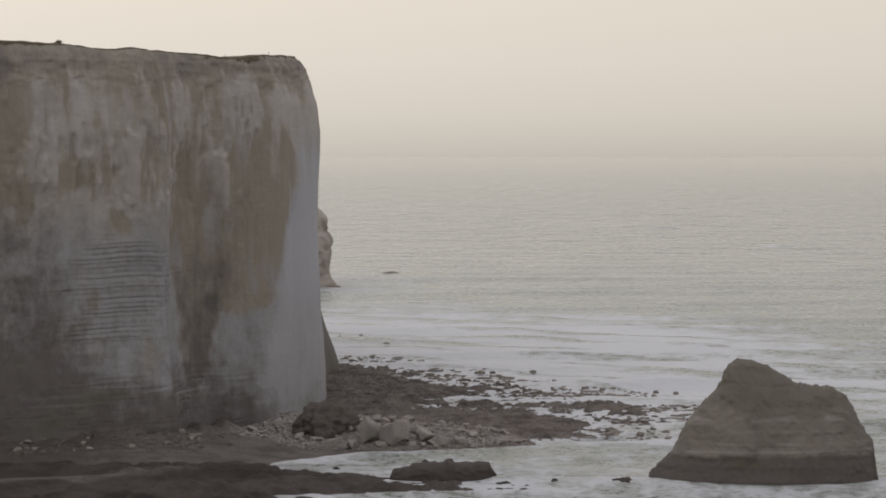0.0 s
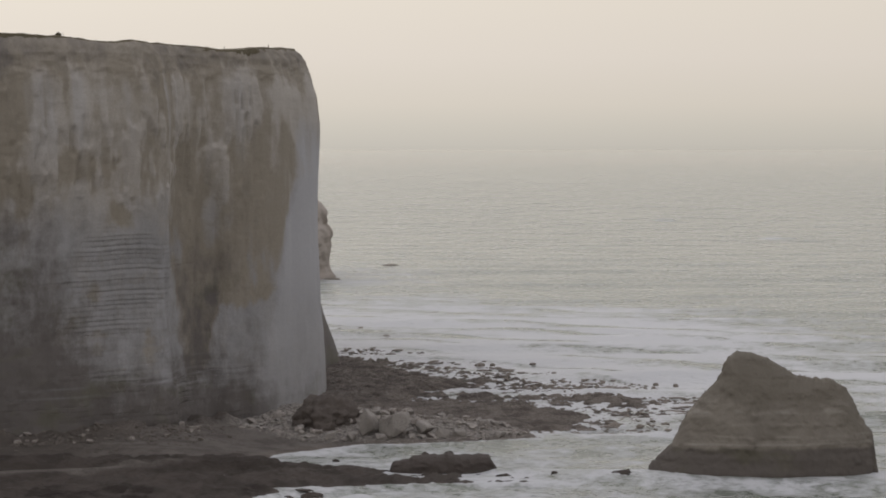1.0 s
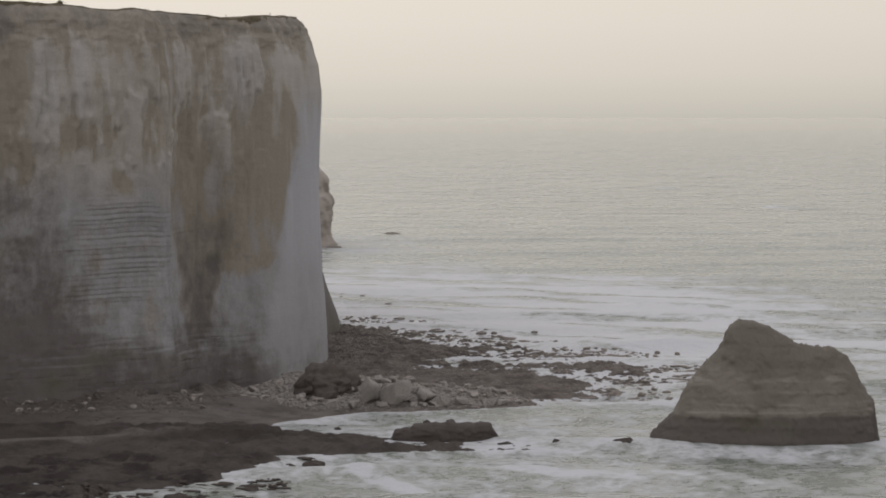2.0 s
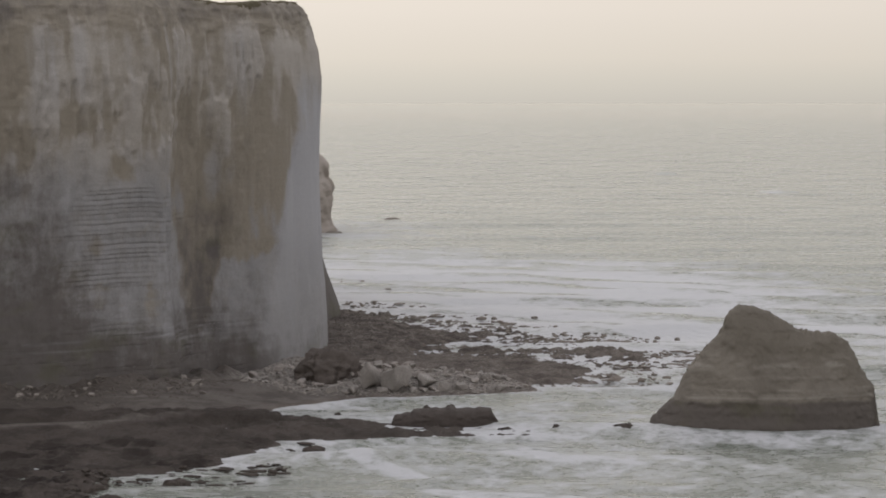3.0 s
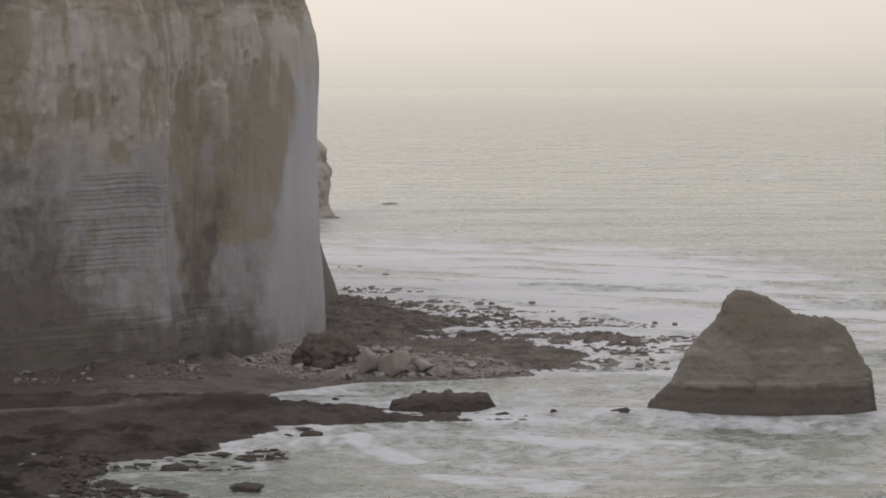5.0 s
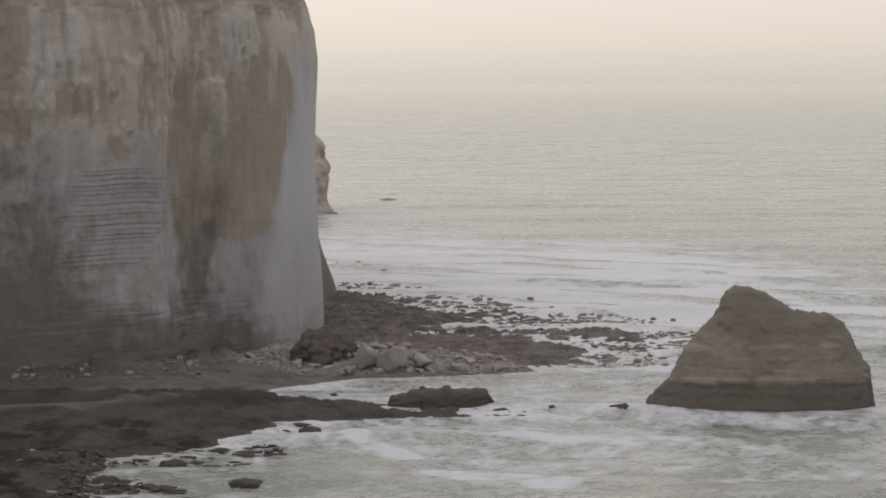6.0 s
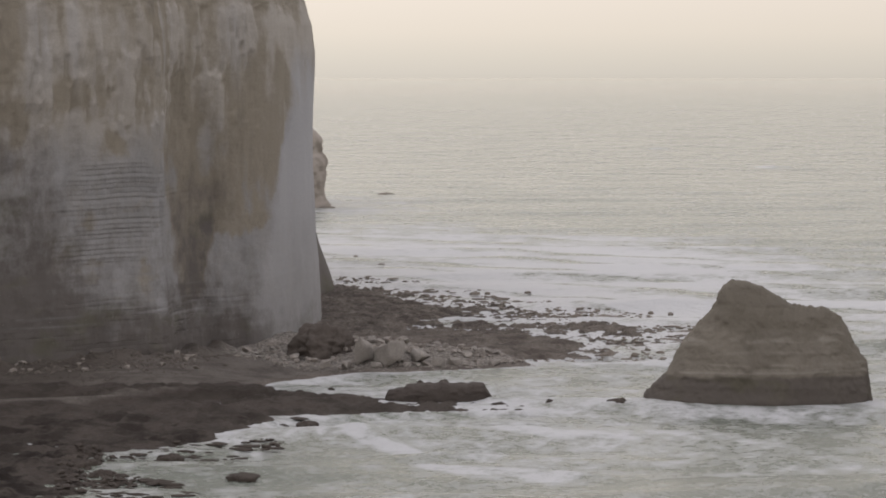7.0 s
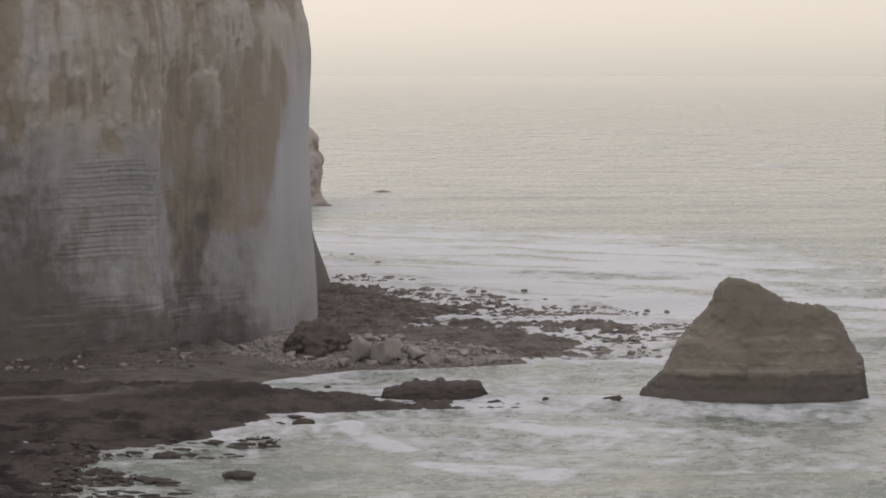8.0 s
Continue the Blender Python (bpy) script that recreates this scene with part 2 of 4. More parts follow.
def mesh_from(name, co, faces, material, attrs=None, smooth=True):
    me = bpy.data.meshes.new(name)
    co = np.asarray(co, np.float32)
    faces = np.asarray(faces, np.int32)
    me.vertices.add(len(co))
    me.vertices.foreach_set("co", co.ravel())
    n = faces.shape[1]
    me.loops.add(faces.size)
    me.loops.foreach_set("vertex_index", faces.ravel())
    me.polygons.add(len(faces))
    me.polygons.foreach_set("loop_start", np.arange(0, faces.size, n, dtype=np.int32))
    me.polygons.foreach_set("loop_total", np.full(len(faces), n, np.int32))
    me.polygons.foreach_set("use_smooth", np.full(len(faces), smooth))
    me.update(calc_edges=True)
    me.validate()
    for key, values in (attrs or {}).items():
        a = me.attributes.new(key, "FLOAT", "POINT")
        a.data.foreach_set("value", np.asarray(values, np.float32).ravel())
    me.materials.append(material)
    return me


def grid_faces(rows, cols, wrap=False):
    r, c = np.meshgrid(np.arange(rows - 1), np.arange(cols if wrap else cols - 1), indexing="ij")
    r, c = r.ravel(), c.ravel()
    d = (c + 1) % cols
    return np.stack([r * cols + c, r * cols + d, (r + 1) * cols + d, (r + 1) * cols + c], 1)


def part(name, me, parent, label=""):
    ob = new(name, me)
    ob.parent = parent
    return tagged(ob, label)


def thing(name, label, category, group="", kind="", at=(0, 0, 0)):
    ob = new(name)
    ob.location = at
    return tagged(ob, label, category, group, kind)


# ---------------------------------------------------------------- shore
FORE_REEF = [(-150, 360), (-48, 360), (-46, 392), (-48, 412), (-50, 431), (-44, 438), (-37.5, 441), (-34.5, 447), (-32.5, 457), (-28.7, 468), (-26, 480), (-19, 481.5), (-10, 484.5), (4, 486.5), (15, 489), (11, 496), (-8, 501.5), (-24, 504.5), (-25.5, 506), (-36, 508), (-62, 511), (-150, 488)]
LEDGE = [(-150, 462), (-76, 497), (-50, 497), (-30, 498), (-25.5, 501), (-25.6, 507), (-36, 509), (-62, 511), (-150, 490)]
BEACH = [(-150, 478), (-62, 503), (-38, 507), (-31, 512), (-29, 528), (-20, 538), (-10, 547), (-16, 560), (-36, 575), (-60, 560), (-150, 530)]
APRON = [(-40, 560), (-28, 544), (-8, 543), (8, 549), (16, 553), (14, 566), (-4, 580), (-20, 600), (-40, 600)]
BAR = [(-24, 566), (-4, 562), (14, 562), (24, 576), (29, 590), (20, 603), (12, 611), (2, 618), (-10, 624), (-24, 627)]
HEAD_REEF = [(-40, 600), (-24, 575), (8, 560), (26, 572), (44, 592), (47, 604), (40, 622), (24, 660), (8, 690), (-4, 714), (-18, 742), (-40, 760)]
SAND_STRIP = [(-150, 448), (-72, 485.5), (-60, 491), (-50, 495.5), (-40, 499), (-40, 501.5), (-50, 498.5), (-60, 495), (-72, 490), (-150, 454)]
INNER = [(-40, 620), (-20, 618), (-6, 634), (2, 650), (5, 668), (-4, 684), (-13, 712), (-24, 738), (-40, 750)]


def shore_height(X, Y):
    big = fbm(X / 7.0, Y / 9.0, 4, 3)
    small = fbm(X / 2.2, Y / 2.6, 4, 8)
    crag = 1 - 2 * np.abs(fbm(X / 2.0, Y / 3.2, 4, 10))
    small = 0.55 * small + 0.75 * (crag - 0.62)
    z = np.full(np.shape(X), -3.0)
    reef = -3.0 + 2.9 * step(-9, 1.5, inside(X, Y, HEAD_REEF)) + 0.85 * big + 1.35 * small
    z = np.maximum(z, reef)
    inner = -2.0 + 2.75 * step(-6, 4, inside(X, Y, INNER)) + 0.6 * big + 1.1 * small
    z = np.maximum(z, inner)
    bar = -2.0 + 2.75 * step(-5, 3, inside(X, Y, BAR)) + 0.4 * big + 0.9 * small
    z = np.maximum(z, bar)
    fore = -2.2 + 2.75 * step(-7, 1.5, inside(X, Y, FORE_REEF)) + 0.45 * big + 0.55 * small + 0.75 * fbm(X / 7.0, Y / 2.4, 4, 29) - 0.14 + 0.5 * fbm(X / 1.5, Y / 1.5, 3, 27) + 0.25 * step(-30, -24, X) - 0.45 * step(0, 6, X) - step(-15, -6, X) * (0.50 - 0.40 * fbm(X / 5.5, Y / 2.2, 4, 36, 0.6)) + 0.5 * step(0, 40, inside(X, Y, FORE_REEF))
    z = np.maximum(z, fore - 3.0 * step(-4, -9, inside(X, Y, FORE_REEF)))
    pool = step(-1.6, 0.8, inside(X, Y, SAND_STRIP) + 0.8 * big)
    z = z * (1 - pool) + 1.25 * pool
    ledge = -2.0 + 3.9 * step(-1.2, 1.6, inside(X, Y, LEDGE) + 1.2 * big) + 0.75 * small + 0.5 * big
    z = np.maximum(z, ledge)
    beach = -2.0 + 2.2 * step(-7, 0, inside(X, Y, BEACH)) + 1.7 * step(0, 22, inside(X, Y, BEACH)) + 0.22 * small
    wall = np.interp(X, [-150, -100, -75, -60, -46, -38], [470, 508, 529, 540.5, 551, 576])
    beach = beach + 2.4 * step(-9, 0, Y - wall) * step(-33, -40, X) * (0.55 + 0.9 * np.clip(fbm(X / 4.5, Y / 5, 4, 24), -0.5, 1))
    z = np.maximum(z, beach)
    apron = -2.0 + 2.5 * step(-5, 1, inside(X, Y, APRON)) + 2.6 * step(0, 15, inside(X, Y, APRON)) + 0.5 * small
    z = np.maximum(z, apron)
    return z


def build_shore():
    xs = np.concatenate([np.arange(-150, -62, 1.6), np.arange(-62, 50, 0.5), np.arange(50, 72, 1.6)])
    ys = np.concatenate([np.arange(360, 540, 0.8), np.arange(540, 690, 0.65), np.arange(690, 792, 1.1)])
    X, Y = np.meshgrid(xs, ys)
    Z = shore_height(X, Y)
    sand = step(-2, 3, inside(X, Y, BEACH)) * (1 - step(-1.0, 0.5, inside(X, Y, LEDGE)))
    sand = sand * (1 - 0.65 * step(-46, -64, X + 10 * fbm(X / 9, Y / 9, 3, 47)))
    strip = step(-1.2, 0.8, inside(X, Y, SAND_STRIP) + 1.6 * fbm(X / 7, Y / 4, 3, 41)) * step(-36, -52, X)
    sand = np.maximum(sand, strip)
    stony = np.maximum(step(-1, 3, inside(X, Y, APRON)), 0.2 * strip)
    stony = np.maximum(stony, 0.25 * sand * step(0.0, 0.5, fbm(X / 6, Y / 4, 4, 42)))
    # darker ledge and left beach; near reef painted dark for its thinner haze
    near_dark = np.maximum(0.6 * step(-46, -64, X) * step(-2, 3, inside(X, Y, BEACH)), 0.75 * step(-0.5, 1.5, inside(X, Y, LEDGE)))
    fore = step(-6, 0, inside(X, Y, FORE_REEF)) * (1 - 0.25 * step(440, 480, Y + 26 * fbm(X / 16, Y / 8, 4, 40))) * (0.82 + 0.18 * step(-0.3, 0.25, fbm(X / 4.5, Y / 8, 4, 45)))
    near_dark = np.maximum(near_dark, fore)
    me = mesh_from("shore", np.stack([X, Y, Z], -1).reshape(-1, 3), grid_faces(*X.shape), SHORE, {"sand": sand, "stony": stony, "near_dark": near_dark})
    tagged(new("ground", me), "dark weedy rock platform and grey beach at the cliff foot", "shore", "", "structure")


build_shore()

# ---------------------------------------------------------------- sea
BREAKERS = ((-8.0, 450, 9.0, 3.4, -1.5, 0.95), (7.5, 417, 12.0, 4.2, -0.5, 0.95), (12.0, 460, 4.5, 3.5, -0.8, 0.7), (27, 447, 14, 5.0, -0.9, 0.32), (50, 430, 14, 6.0, -0.4, 0.3), (152, 1440, 11, 14.0, 0.1, 0.9), (118, 1690, 7, 14.0, -0.3, 0.8))


def swell(X, Y):
    z = np.zeros(np.shape(X))
    warp = 6.0 * fbm(X / 60, Y / 45, 3, 51)
    for k, (length, amp, turn) in enumerate(((46, 0.34, 3), (31, 0.26, -6), (21, 0.20, 9), (13.5, 0.13, -13), (9, 0.08, 17), (6.2, 0.05, -24))):
        a = radians(turn)
        phase = 2 * np.pi * ((X * math.sin(a) + Y * math.cos(a) + warp * (0.5 + 0.3 * k)) / length) + 1.7 * k
        group = 0.6 + 0.8 * np.clip(0.3 + 1.3 * fbm(X / (length * 1.1), Y / (length * 1.2), 2, 60 + k), 0, 1.4)
        z = z + step(length * 62, length * 24, Y) * amp * group * (2 * np.abs(np.sin(phase / 2 + 0.3)) ** 1.3 - 1) * -1
    return z


def build_sea():
    us = np.concatenate([[-18, -7, -3, -1.2, -0.6, -0.35, -0.24], np.linspace(-0.18, 0.18, 260), [0.24, 0.35, 0.6, 1.2, 3, 7, 18]])
    ys, y = [-2600.0, -1200.0, -500.0, 0.0, 200.0, 330.0, 360.0], 372.0
    while y < 6200:
        ys.append(y)
        y += 0.55 * (y / 400) ** 1.6
    U, Y = np.meshgrid(us, np.array(ys))
    X = U * np.maximum(Y, 372)
    deep = shore_height(np.clip(X, -150, 70), np.clip(Y, 360, 790))
    deep = np.where((X > 71) | (Y > 792) | (Y < 360), -3.0, deep)
    fine = (np.abs(U) < 0.19) & (Y > 365)
    calm = step(-1.8, -0.2, deep)
    Z = np.where(fine, (1.55 - 0.75 * step(560, 1100, Y)) * swell(X, Y) * step(3000, 900, Y) * (1 - 0.86 * calm), 0.0) * (1 - 0.75 * step(360, 470, Y) * step(-20, -40, X))
    # broad uneven seas further out
    Z = Z + np.where(fine, 0.85 * step(620, 950, Y) * step(3400, 1500, Y) * fbm(X / 75, Y / 62, 4, 58, 0.55), 0.0)
    surf = step(1040, 900, Y + 1.2 * np.clip(X, 0, 150)) * step(600, 660, Y) * step(150, 70, X)
    far_surf = step(1220, 1120, Y) * step(980, 1060, Y) * step(20, -30, X)
    lines = fbm(X / 70, Y / 16, 4, 71)
    streaks = fbm(X / 26, Y / 7, 3, 75)
    crest = np.clip(Z / 0.7, 0, 1)
    foam = 0.08 - 0.06 * step(900, 1250, Y) + 0.22 * np.clip(streaks, -0.5, 1) + 0.14 * crest
    foam = foam + (surf * 0.78 + far_surf * 0.55) * np.clip(0.75 + 0.9 * lines, 0, 1.3)
    row = ((Y + 0.55 * X + 16 * fbm(X / 60, Y / 70, 3, 78)) / 29.0) % 1.0
    roll = step(0.0, 0.10, row) * step(1.0, 0.45, row)
    foam = foam + 0.62 * surf * roll * np.clip(0.70 + 0.9 * fbm(X / 60, Y / 40, 3, 79), 0, 1) - 0.42 * surf * (1 - roll) ** 3
    near = step(-3.0, -0.6, deep)
    foam = foam + near * (0.56 + 0.30 * streaks) * step(395, 470, Y)
    foam = foam + 0.12 * step(600, 520, Y) + 0.12 * step(560, 500, Y) * np.clip(fbm(X / 30, Y / 11, 4, 83) + 0.15, 0, 1)
    for bx, by, w, d, skew, hgt in BREAKERS:
        u = (X - bx) / w
        yc = by + skew * (X - bx) + 1.2 * fbm(X / 6, Y / 50, 3, 91)
        along = np.sqrt(np.clip(1 - u * u, 0, 1))
        front = (Y - yc) / d
        ridge = np.exp(-np.clip(front, -9, 9) ** 2 * np.where(front < 0, 2.4, 0.8))
        Z = Z + 0.6 * hgt * ridge * along
        rag = 0.7 * fbm(X / 5, Y / 9, 4, 93, 0.6)
        roll = step(0.7, -0.2, front / (along + 0.05) + rag) * step(-2.2, -1.0, front / (along + 0.05) + rag) * step(0, 0.7, along)
        foam = foam + 0.60 * min(hgt, 1.0) * roll
    foam = foam - 0.08 * step(-2, -20, X) * step(488, 470, Y) * step(395, 415, Y) * (0.75 + 0.6 * streaks)
    foam = foam - 0.05 * step(20, 40, X) * step(500, 470, Y)
    foam = foam + 0.20 * step(10, 25, X) * step(515, 540, Y) * step(670, 620, Y)
    # wash round the stack
    ring = np.hypot((X - 50.5) / 20, (Y - 497) / 11)
    foam = foam + 0.18 * step(1.6, 1.0, ring)
    # the sheltered pool behind the slab
    foam = foam * (1 - 0.10 * step(-34, -28, X) * step(10, 2, X) * step(502, 508, Y) * step(548, 540, Y))
    foam = np.where(fine, foam, 0.03)
    me = mesh_from("sea", np.stack([X, Y, Z], -1).reshape(-1, 3), grid_faces(*X.shape), SEA, {"foam": np.clip(foam, 0, 1.35)})
    tagged(new("water", me), "pale grey-green hazy sea with lines of white foam", "sea", "", "structure")


build_sea()

# ---------------------------------------------------------------- main cliff
FOOT = [(-260, 400), (-150, 470), (-100, 508), (-75, 529), (-60, 540.5), (-46.5, 551), (-45.5, 562), (-42, 573), (-38, 576), (-33.5, 579), (-29, 590), (-25.8, 615), (-23.3, 638), (-25.5, 662), (-28, 700), (-27.5, 728), (-36, 765), (-70, 820), (-160, 900), (-320, 980)]
SETBACK_Z = [0, 6, 13, 17.5, 27, 38, 55, 61, 65, 67.5, 69, 70.2]
SETBACK = [0.0, 0.3, 0.7, 1.3, 1.7, 2.0, 1.8, 2.5, 3.2, 4.2, 5.5, 7.4]


def smooth_line(points, times=2):
    p = np.array(points, float)
    for _ in range(times):
        q = np.empty((2 * len(p), 2))
        q[0], q[-1] = p[0], p[-1]
        q[1:-1:2] = 0.78 * p[:-1] + 0.22 * p[1:]
        q[2:-1:2] = 0.22 * p[:-1] + 0.78 * p[1:]
        p = q
    return p


def along_line(p, spacing):
    d = np.r_[0, np.cumsum(np.hypot(*np.diff(p, axis=0).T))]
    s = [0.0]
    while s[-1] < d[-1]:
        y = np.interp(s[-1], d, p[:, 1])
        s.append(s[-1] + spacing(np.interp(s[-1], d, p[:, 0]), y))
    s = np.array(s)
    return s, np.stack([np.interp(s, d, p[:, 0]), np.interp(s, d, p[:, 1])], 1)


def blob(X, Z, x, z, rx, rz, soft=0.5):
    return step(1 + soft, 1 - soft, np.hypot((X - x) / rx, (Z - z) / rz))


def build_cliff():
    s, line = along_line(smooth_line(FOOT), lambda x, y: 0.45 if x > -84 and y < 745 else 4.0)
    tan = np.gradient(line, axis=0)
    tan /= np.hypot(*tan.T)[:, None]
    tan = np.stack([np.convolve(np.pad(tan[:, k], 3, "edge"), np.ones(7) / 7, "valid") for k in (0, 1)], 1)
    nor = np.stack([tan[:, 1], -tan[:, 0]], 1)
    nor /= np.hypot(*nor.T)[:, None]
    fx, fy = line.T
    crown = 69.3 + 0.55 * fbm(s / 17, 0 * s, 3, 5) + 1.4 * step(-53, -63, fx) + 0.4 * step(-53, -48, fx) - 0.75 * step(-43, -37, fx) + 0.1 * step(-33.5, -30, fx) + 0.8 * step(-27.5, -24.8, fx)
    # marks run longer where the wall turns towards the sea
    turn = s[np.argmax(fx > -33.5)]
    along = s - 0.68 * np.clip(s - turn, 0, None)
    rng = np.random.default_rng(4)
    levels = [-2.0]
    while levels[-1] < 67.6:
        levels.append(levels[-1] + rng.uniform(0.62, 1.05))
    levels.append(71.0)
    cliff = thing("chalk_cliff", "tall grey chalk sea cliff with brown stains and grass on top", "cliff", at=(-60, 600, 0))
    inv = Matrix.Translation((60, -600, 0))

    def face(z):
        S, Zr = np.broadcast_arrays(along[None, :], z)
        FX, FY = np.broadcast_to(fx, S.shape), np.broadcast_to(fy, S.shape)
        out = -np.interp(Zr, SETBACK_Z, SETBACK) * (0.8 + 0.35 * fbm(S / 25, Zr / 90, 2, 11))
        butt = fbm(S / 9, Zr / 60, 3, 12)
        out = out + 1.5 * np.abs(butt) - 0.5 + 0.8 * fbm(S / 3.8, Zr / 18, 4, 13) * (1 - 0.88 * step(-34, -30, FX)) + 0.16 * fbm(S / 1.3, Zr / 1.6, 3, 14) * (1 - 0.8 * step(-34, -30, FX))
        # flutes under the brink
        out = out + 0.55 * step(0.14, -0.06, fbm(S / 2.7, Zr / 12, 4, 81, 0.55)) * step(36, 47, Zr) * step(66, 62, Zr) * (1 - 0.9 * step(-33, -29, FX))
        # broken edge below the brink
        out = out + 0.32 * fbm(S / 1.5, Zr / 1.0, 3, 15) * step(61, 65, Zr) - 0.6 * step(62.5, 68.5, Zr) * step(-30.5, -26, FX) - 0.45 * step(60, 63, Zr) * step(68, 65, Zr) * step(-30.5, -26, FX) + 0.45 * step(-30, -25, FX)
        # gully down the brown stain
        out = out - 1.5 * blob(FX, Zr, -43.5, 26, 3.0, 26, 0.6)
        # flared foot of the headland behind the point
        out = out + 4.0 * step(690, 722, FY) * step(20, 0, Zr) ** 1.6
        return S, FX, FY, out

    for lo, hi in zip(levels[:-1], levels[1:]):
        top = hi > 70.5
        fr = np.array([0, 0.07, 0.13, 0.45, 0.75, 1.0]) if not top else np.array([0, 0.2, 0.4, 0.6, 0.8, 0.93, 1.0])
        z = lo + (hi - lo) * fr[:, None] + np.zeros_like(s)[None, :]
        if top:
            z = lo + (crown[None, :] - lo) * fr[:, None]
        z = z + 0.55 * fbm(along[None, :] / 15, z / 40, 3, 43) * step(62, 50, z)
        S, FX, FY, out = face(z)
        patch = step(0.0, 0.7, 0.95 * blob(FX, z, -55, 27.5, 11, 9.5, 0.55) + 0.15 * blob(FX, z, -52, 15, 9, 7, 0.6) + 0.55 * step(18, 8, z) + 0.7 * fbm(S / 11, z / 2.0, 5, 21, 0.6) - 0.32 - 1.2 * step(-34, -30, FX))
        depth = (0.01 + 0.065 * patch) * rng.uniform(0.2, 1.2)
        groove = np.where((fr < 0.1)[:, None], 1.0, 0.0)
        out = out - depth * groove * step(0.0, 0.25, patch) + 0.10 * (fr[:, None] - 0.5) * patch * rng.uniform(-1, 1)
        X = FX + nor[None, :, 0] * out
        Y = FY + nor[None, :, 1] * out
        n_runs = fbm(S / 3.4, z / 26, 3, 31)
        n_drip = fbm(S / 3.2, z / 30, 3, 33) * (1 - 0.6 * step(-34, -29, FX))
        n_pale = fbm(S / 2.2, z / 13, 3, 36)
        flute = fbm(S / 2.7, z / 12, 4, 81, 0.55) * (1 - 0.5 * step(-33, -29, FX))
        n_blot = fbm(S / 4.5, z / 9, 5, 32, 0.6)
        n_rag = fbm(S / 1.6, z / 3.0, 4, 34)
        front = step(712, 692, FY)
        lay_n = fbm(S / 20, z / 1.3, 4, 35)
        n_low = fbm(S / 5.5, z / 3.2, 5, 37, 0.62)
        # soil washed over the brink, hanging down in drips
        stain = 0.85 * step(60.5, 66.5, z + 5.0 * n_drip + 1.5 * n_rag) + 0.40 * step(0.0, 0.5, n_drip) * step(34, 58, z) + 0.55 * step(0.02, 0.26, flute) * step(36, 47, z + 4 * n_rag) + 0.25 * step(0.0, 0.5, n_blot) * step(30, 42, z)
        # the brown sheet right of the gully, with its ragged lower hem
        side = -30.1 + 0.14 * np.clip(z - 24, 0, 21)
        hem = step(21.6, 23.6, z + 2.2 * n_rag + 3.0 * n_runs + 0.35 * np.clip(FX + 38, -4, 0))
        sheet = step(-46.6, -44.0, FX + 1.0 * n_rag - 0.05 * (40 - z)) * step(side + 0.9, side - 0.8, FX + 1.3 * n_runs + 0.5 * n_rag) * hem * step(60, 36, z + 16 * n_runs) * (1 - 0.55 * step(0.05, 0.45, n_pale) * step(20, 27, z))
        # the rusty tongue down the gully
        tongue = step(-45.2, -44.3, FX + 0.35 * n_rag - 0.03 * (26 - z)) * step(-39.7, -40.5, FX + 0.5 * n_rag + 0.16 * np.clip(22 - z, -3, 20)) * step(8.6, 10.6, z + 1.8 * n_rag) * step(36, 27, z + 6 * n_runs)
        # darker and paler runs within the sheet
        deep = blob(FX + 0.6 * n_rag, z + n_rag, -38.6, 28.5, 2.5, 5.6, 0.5) + 0.8 * blob(FX + 0.5 * n_rag, z, -36.3, 37.5, 1.8, 5.5, 0.6) + 0.7 * blob(FX + 0.4 * n_rag, z + n_rag, -32.6, 24, 1.6, 1.8, 0.5) + 0.5 * blob(FX + 0.5 * n_rag, z, -44.2, 40, 1.6, 8, 0.6)
        light = blob(FX + 0.3 * n_rag, z, -40.7, 36.5, 0.8, 6.5, 0.6) + blob(FX + 0.3 * n_rag, z, -44.0, 30.5, 0.8, 4.5, 0.6) + 0.7 * blob(FX + 0.3 * n_rag, z, -34.4, 31, 0.7, 4.5, 0.6)
        sheet = np.clip(sheet - 0.55 * light * step(21, 25, z), 0, 1)
        stain = stain + 0.95 * sheet + 0.5 * deep + tongue + 0.6 * blob(FX + 2 * n_runs, z + 3 * n_rag, -75, 60, 7, 8, 0.6)
        stain = stain + 0.85 * blob(FX + 0.6 * n_rag, z, -70.3, 43.5, 1.7, 4.6, 0.3) + 0.85 * blob(FX + n_runs, z + n_rag, -62, 48.2, 3.1, 2.8, 0.3) + 0.85 * blob(FX + 0.4 * (z - 39), z + n_rag, -54.2, 39.2, 1.6, 2.4, 0.4) + 0.75 * blob(FX + 2.0 * n_runs, z, -78, 47, 7, 24, 0.6) * (0.7 + 0.5 * n_blot)
        stain = stain + 0.55 * step(0.0, 0.4, n_low) * step(34, 24, z) * step(-46, -49, FX)
        stain = stain + 0.8 * blob(FX + 0.2 * (z - 50) + 0.3 * n_rag, z, -27.6, 48, 0.8, 7, 0.4)
        column = step(side - 0.4 - 5.5 * step(24, 8, z), side + 0.9, FX + 0.5 * n_rag) * step(58, 47, z + 3 * n_blot) * front
        stain = np.clip(stain * (1 - 0.9 * column * step(47, 43, z)) + 0.3 * n_blot, 0, 1) * front
        cool = np.clip(step(47, 33, z + 4 * n_blot) + column, 0, 1) * front
        dark = 0.62 * tongue * (0.8 + 0.4 * n_rag) + 0.26 * np.clip(deep, 0, 1) + 0.2 * blob(FX + 2 * n_runs, z + 3 * n_rag, -76, 60, 7, 9, 0.6) + 0.22 * sheet * step(-0.2, 0.5, n_blot)
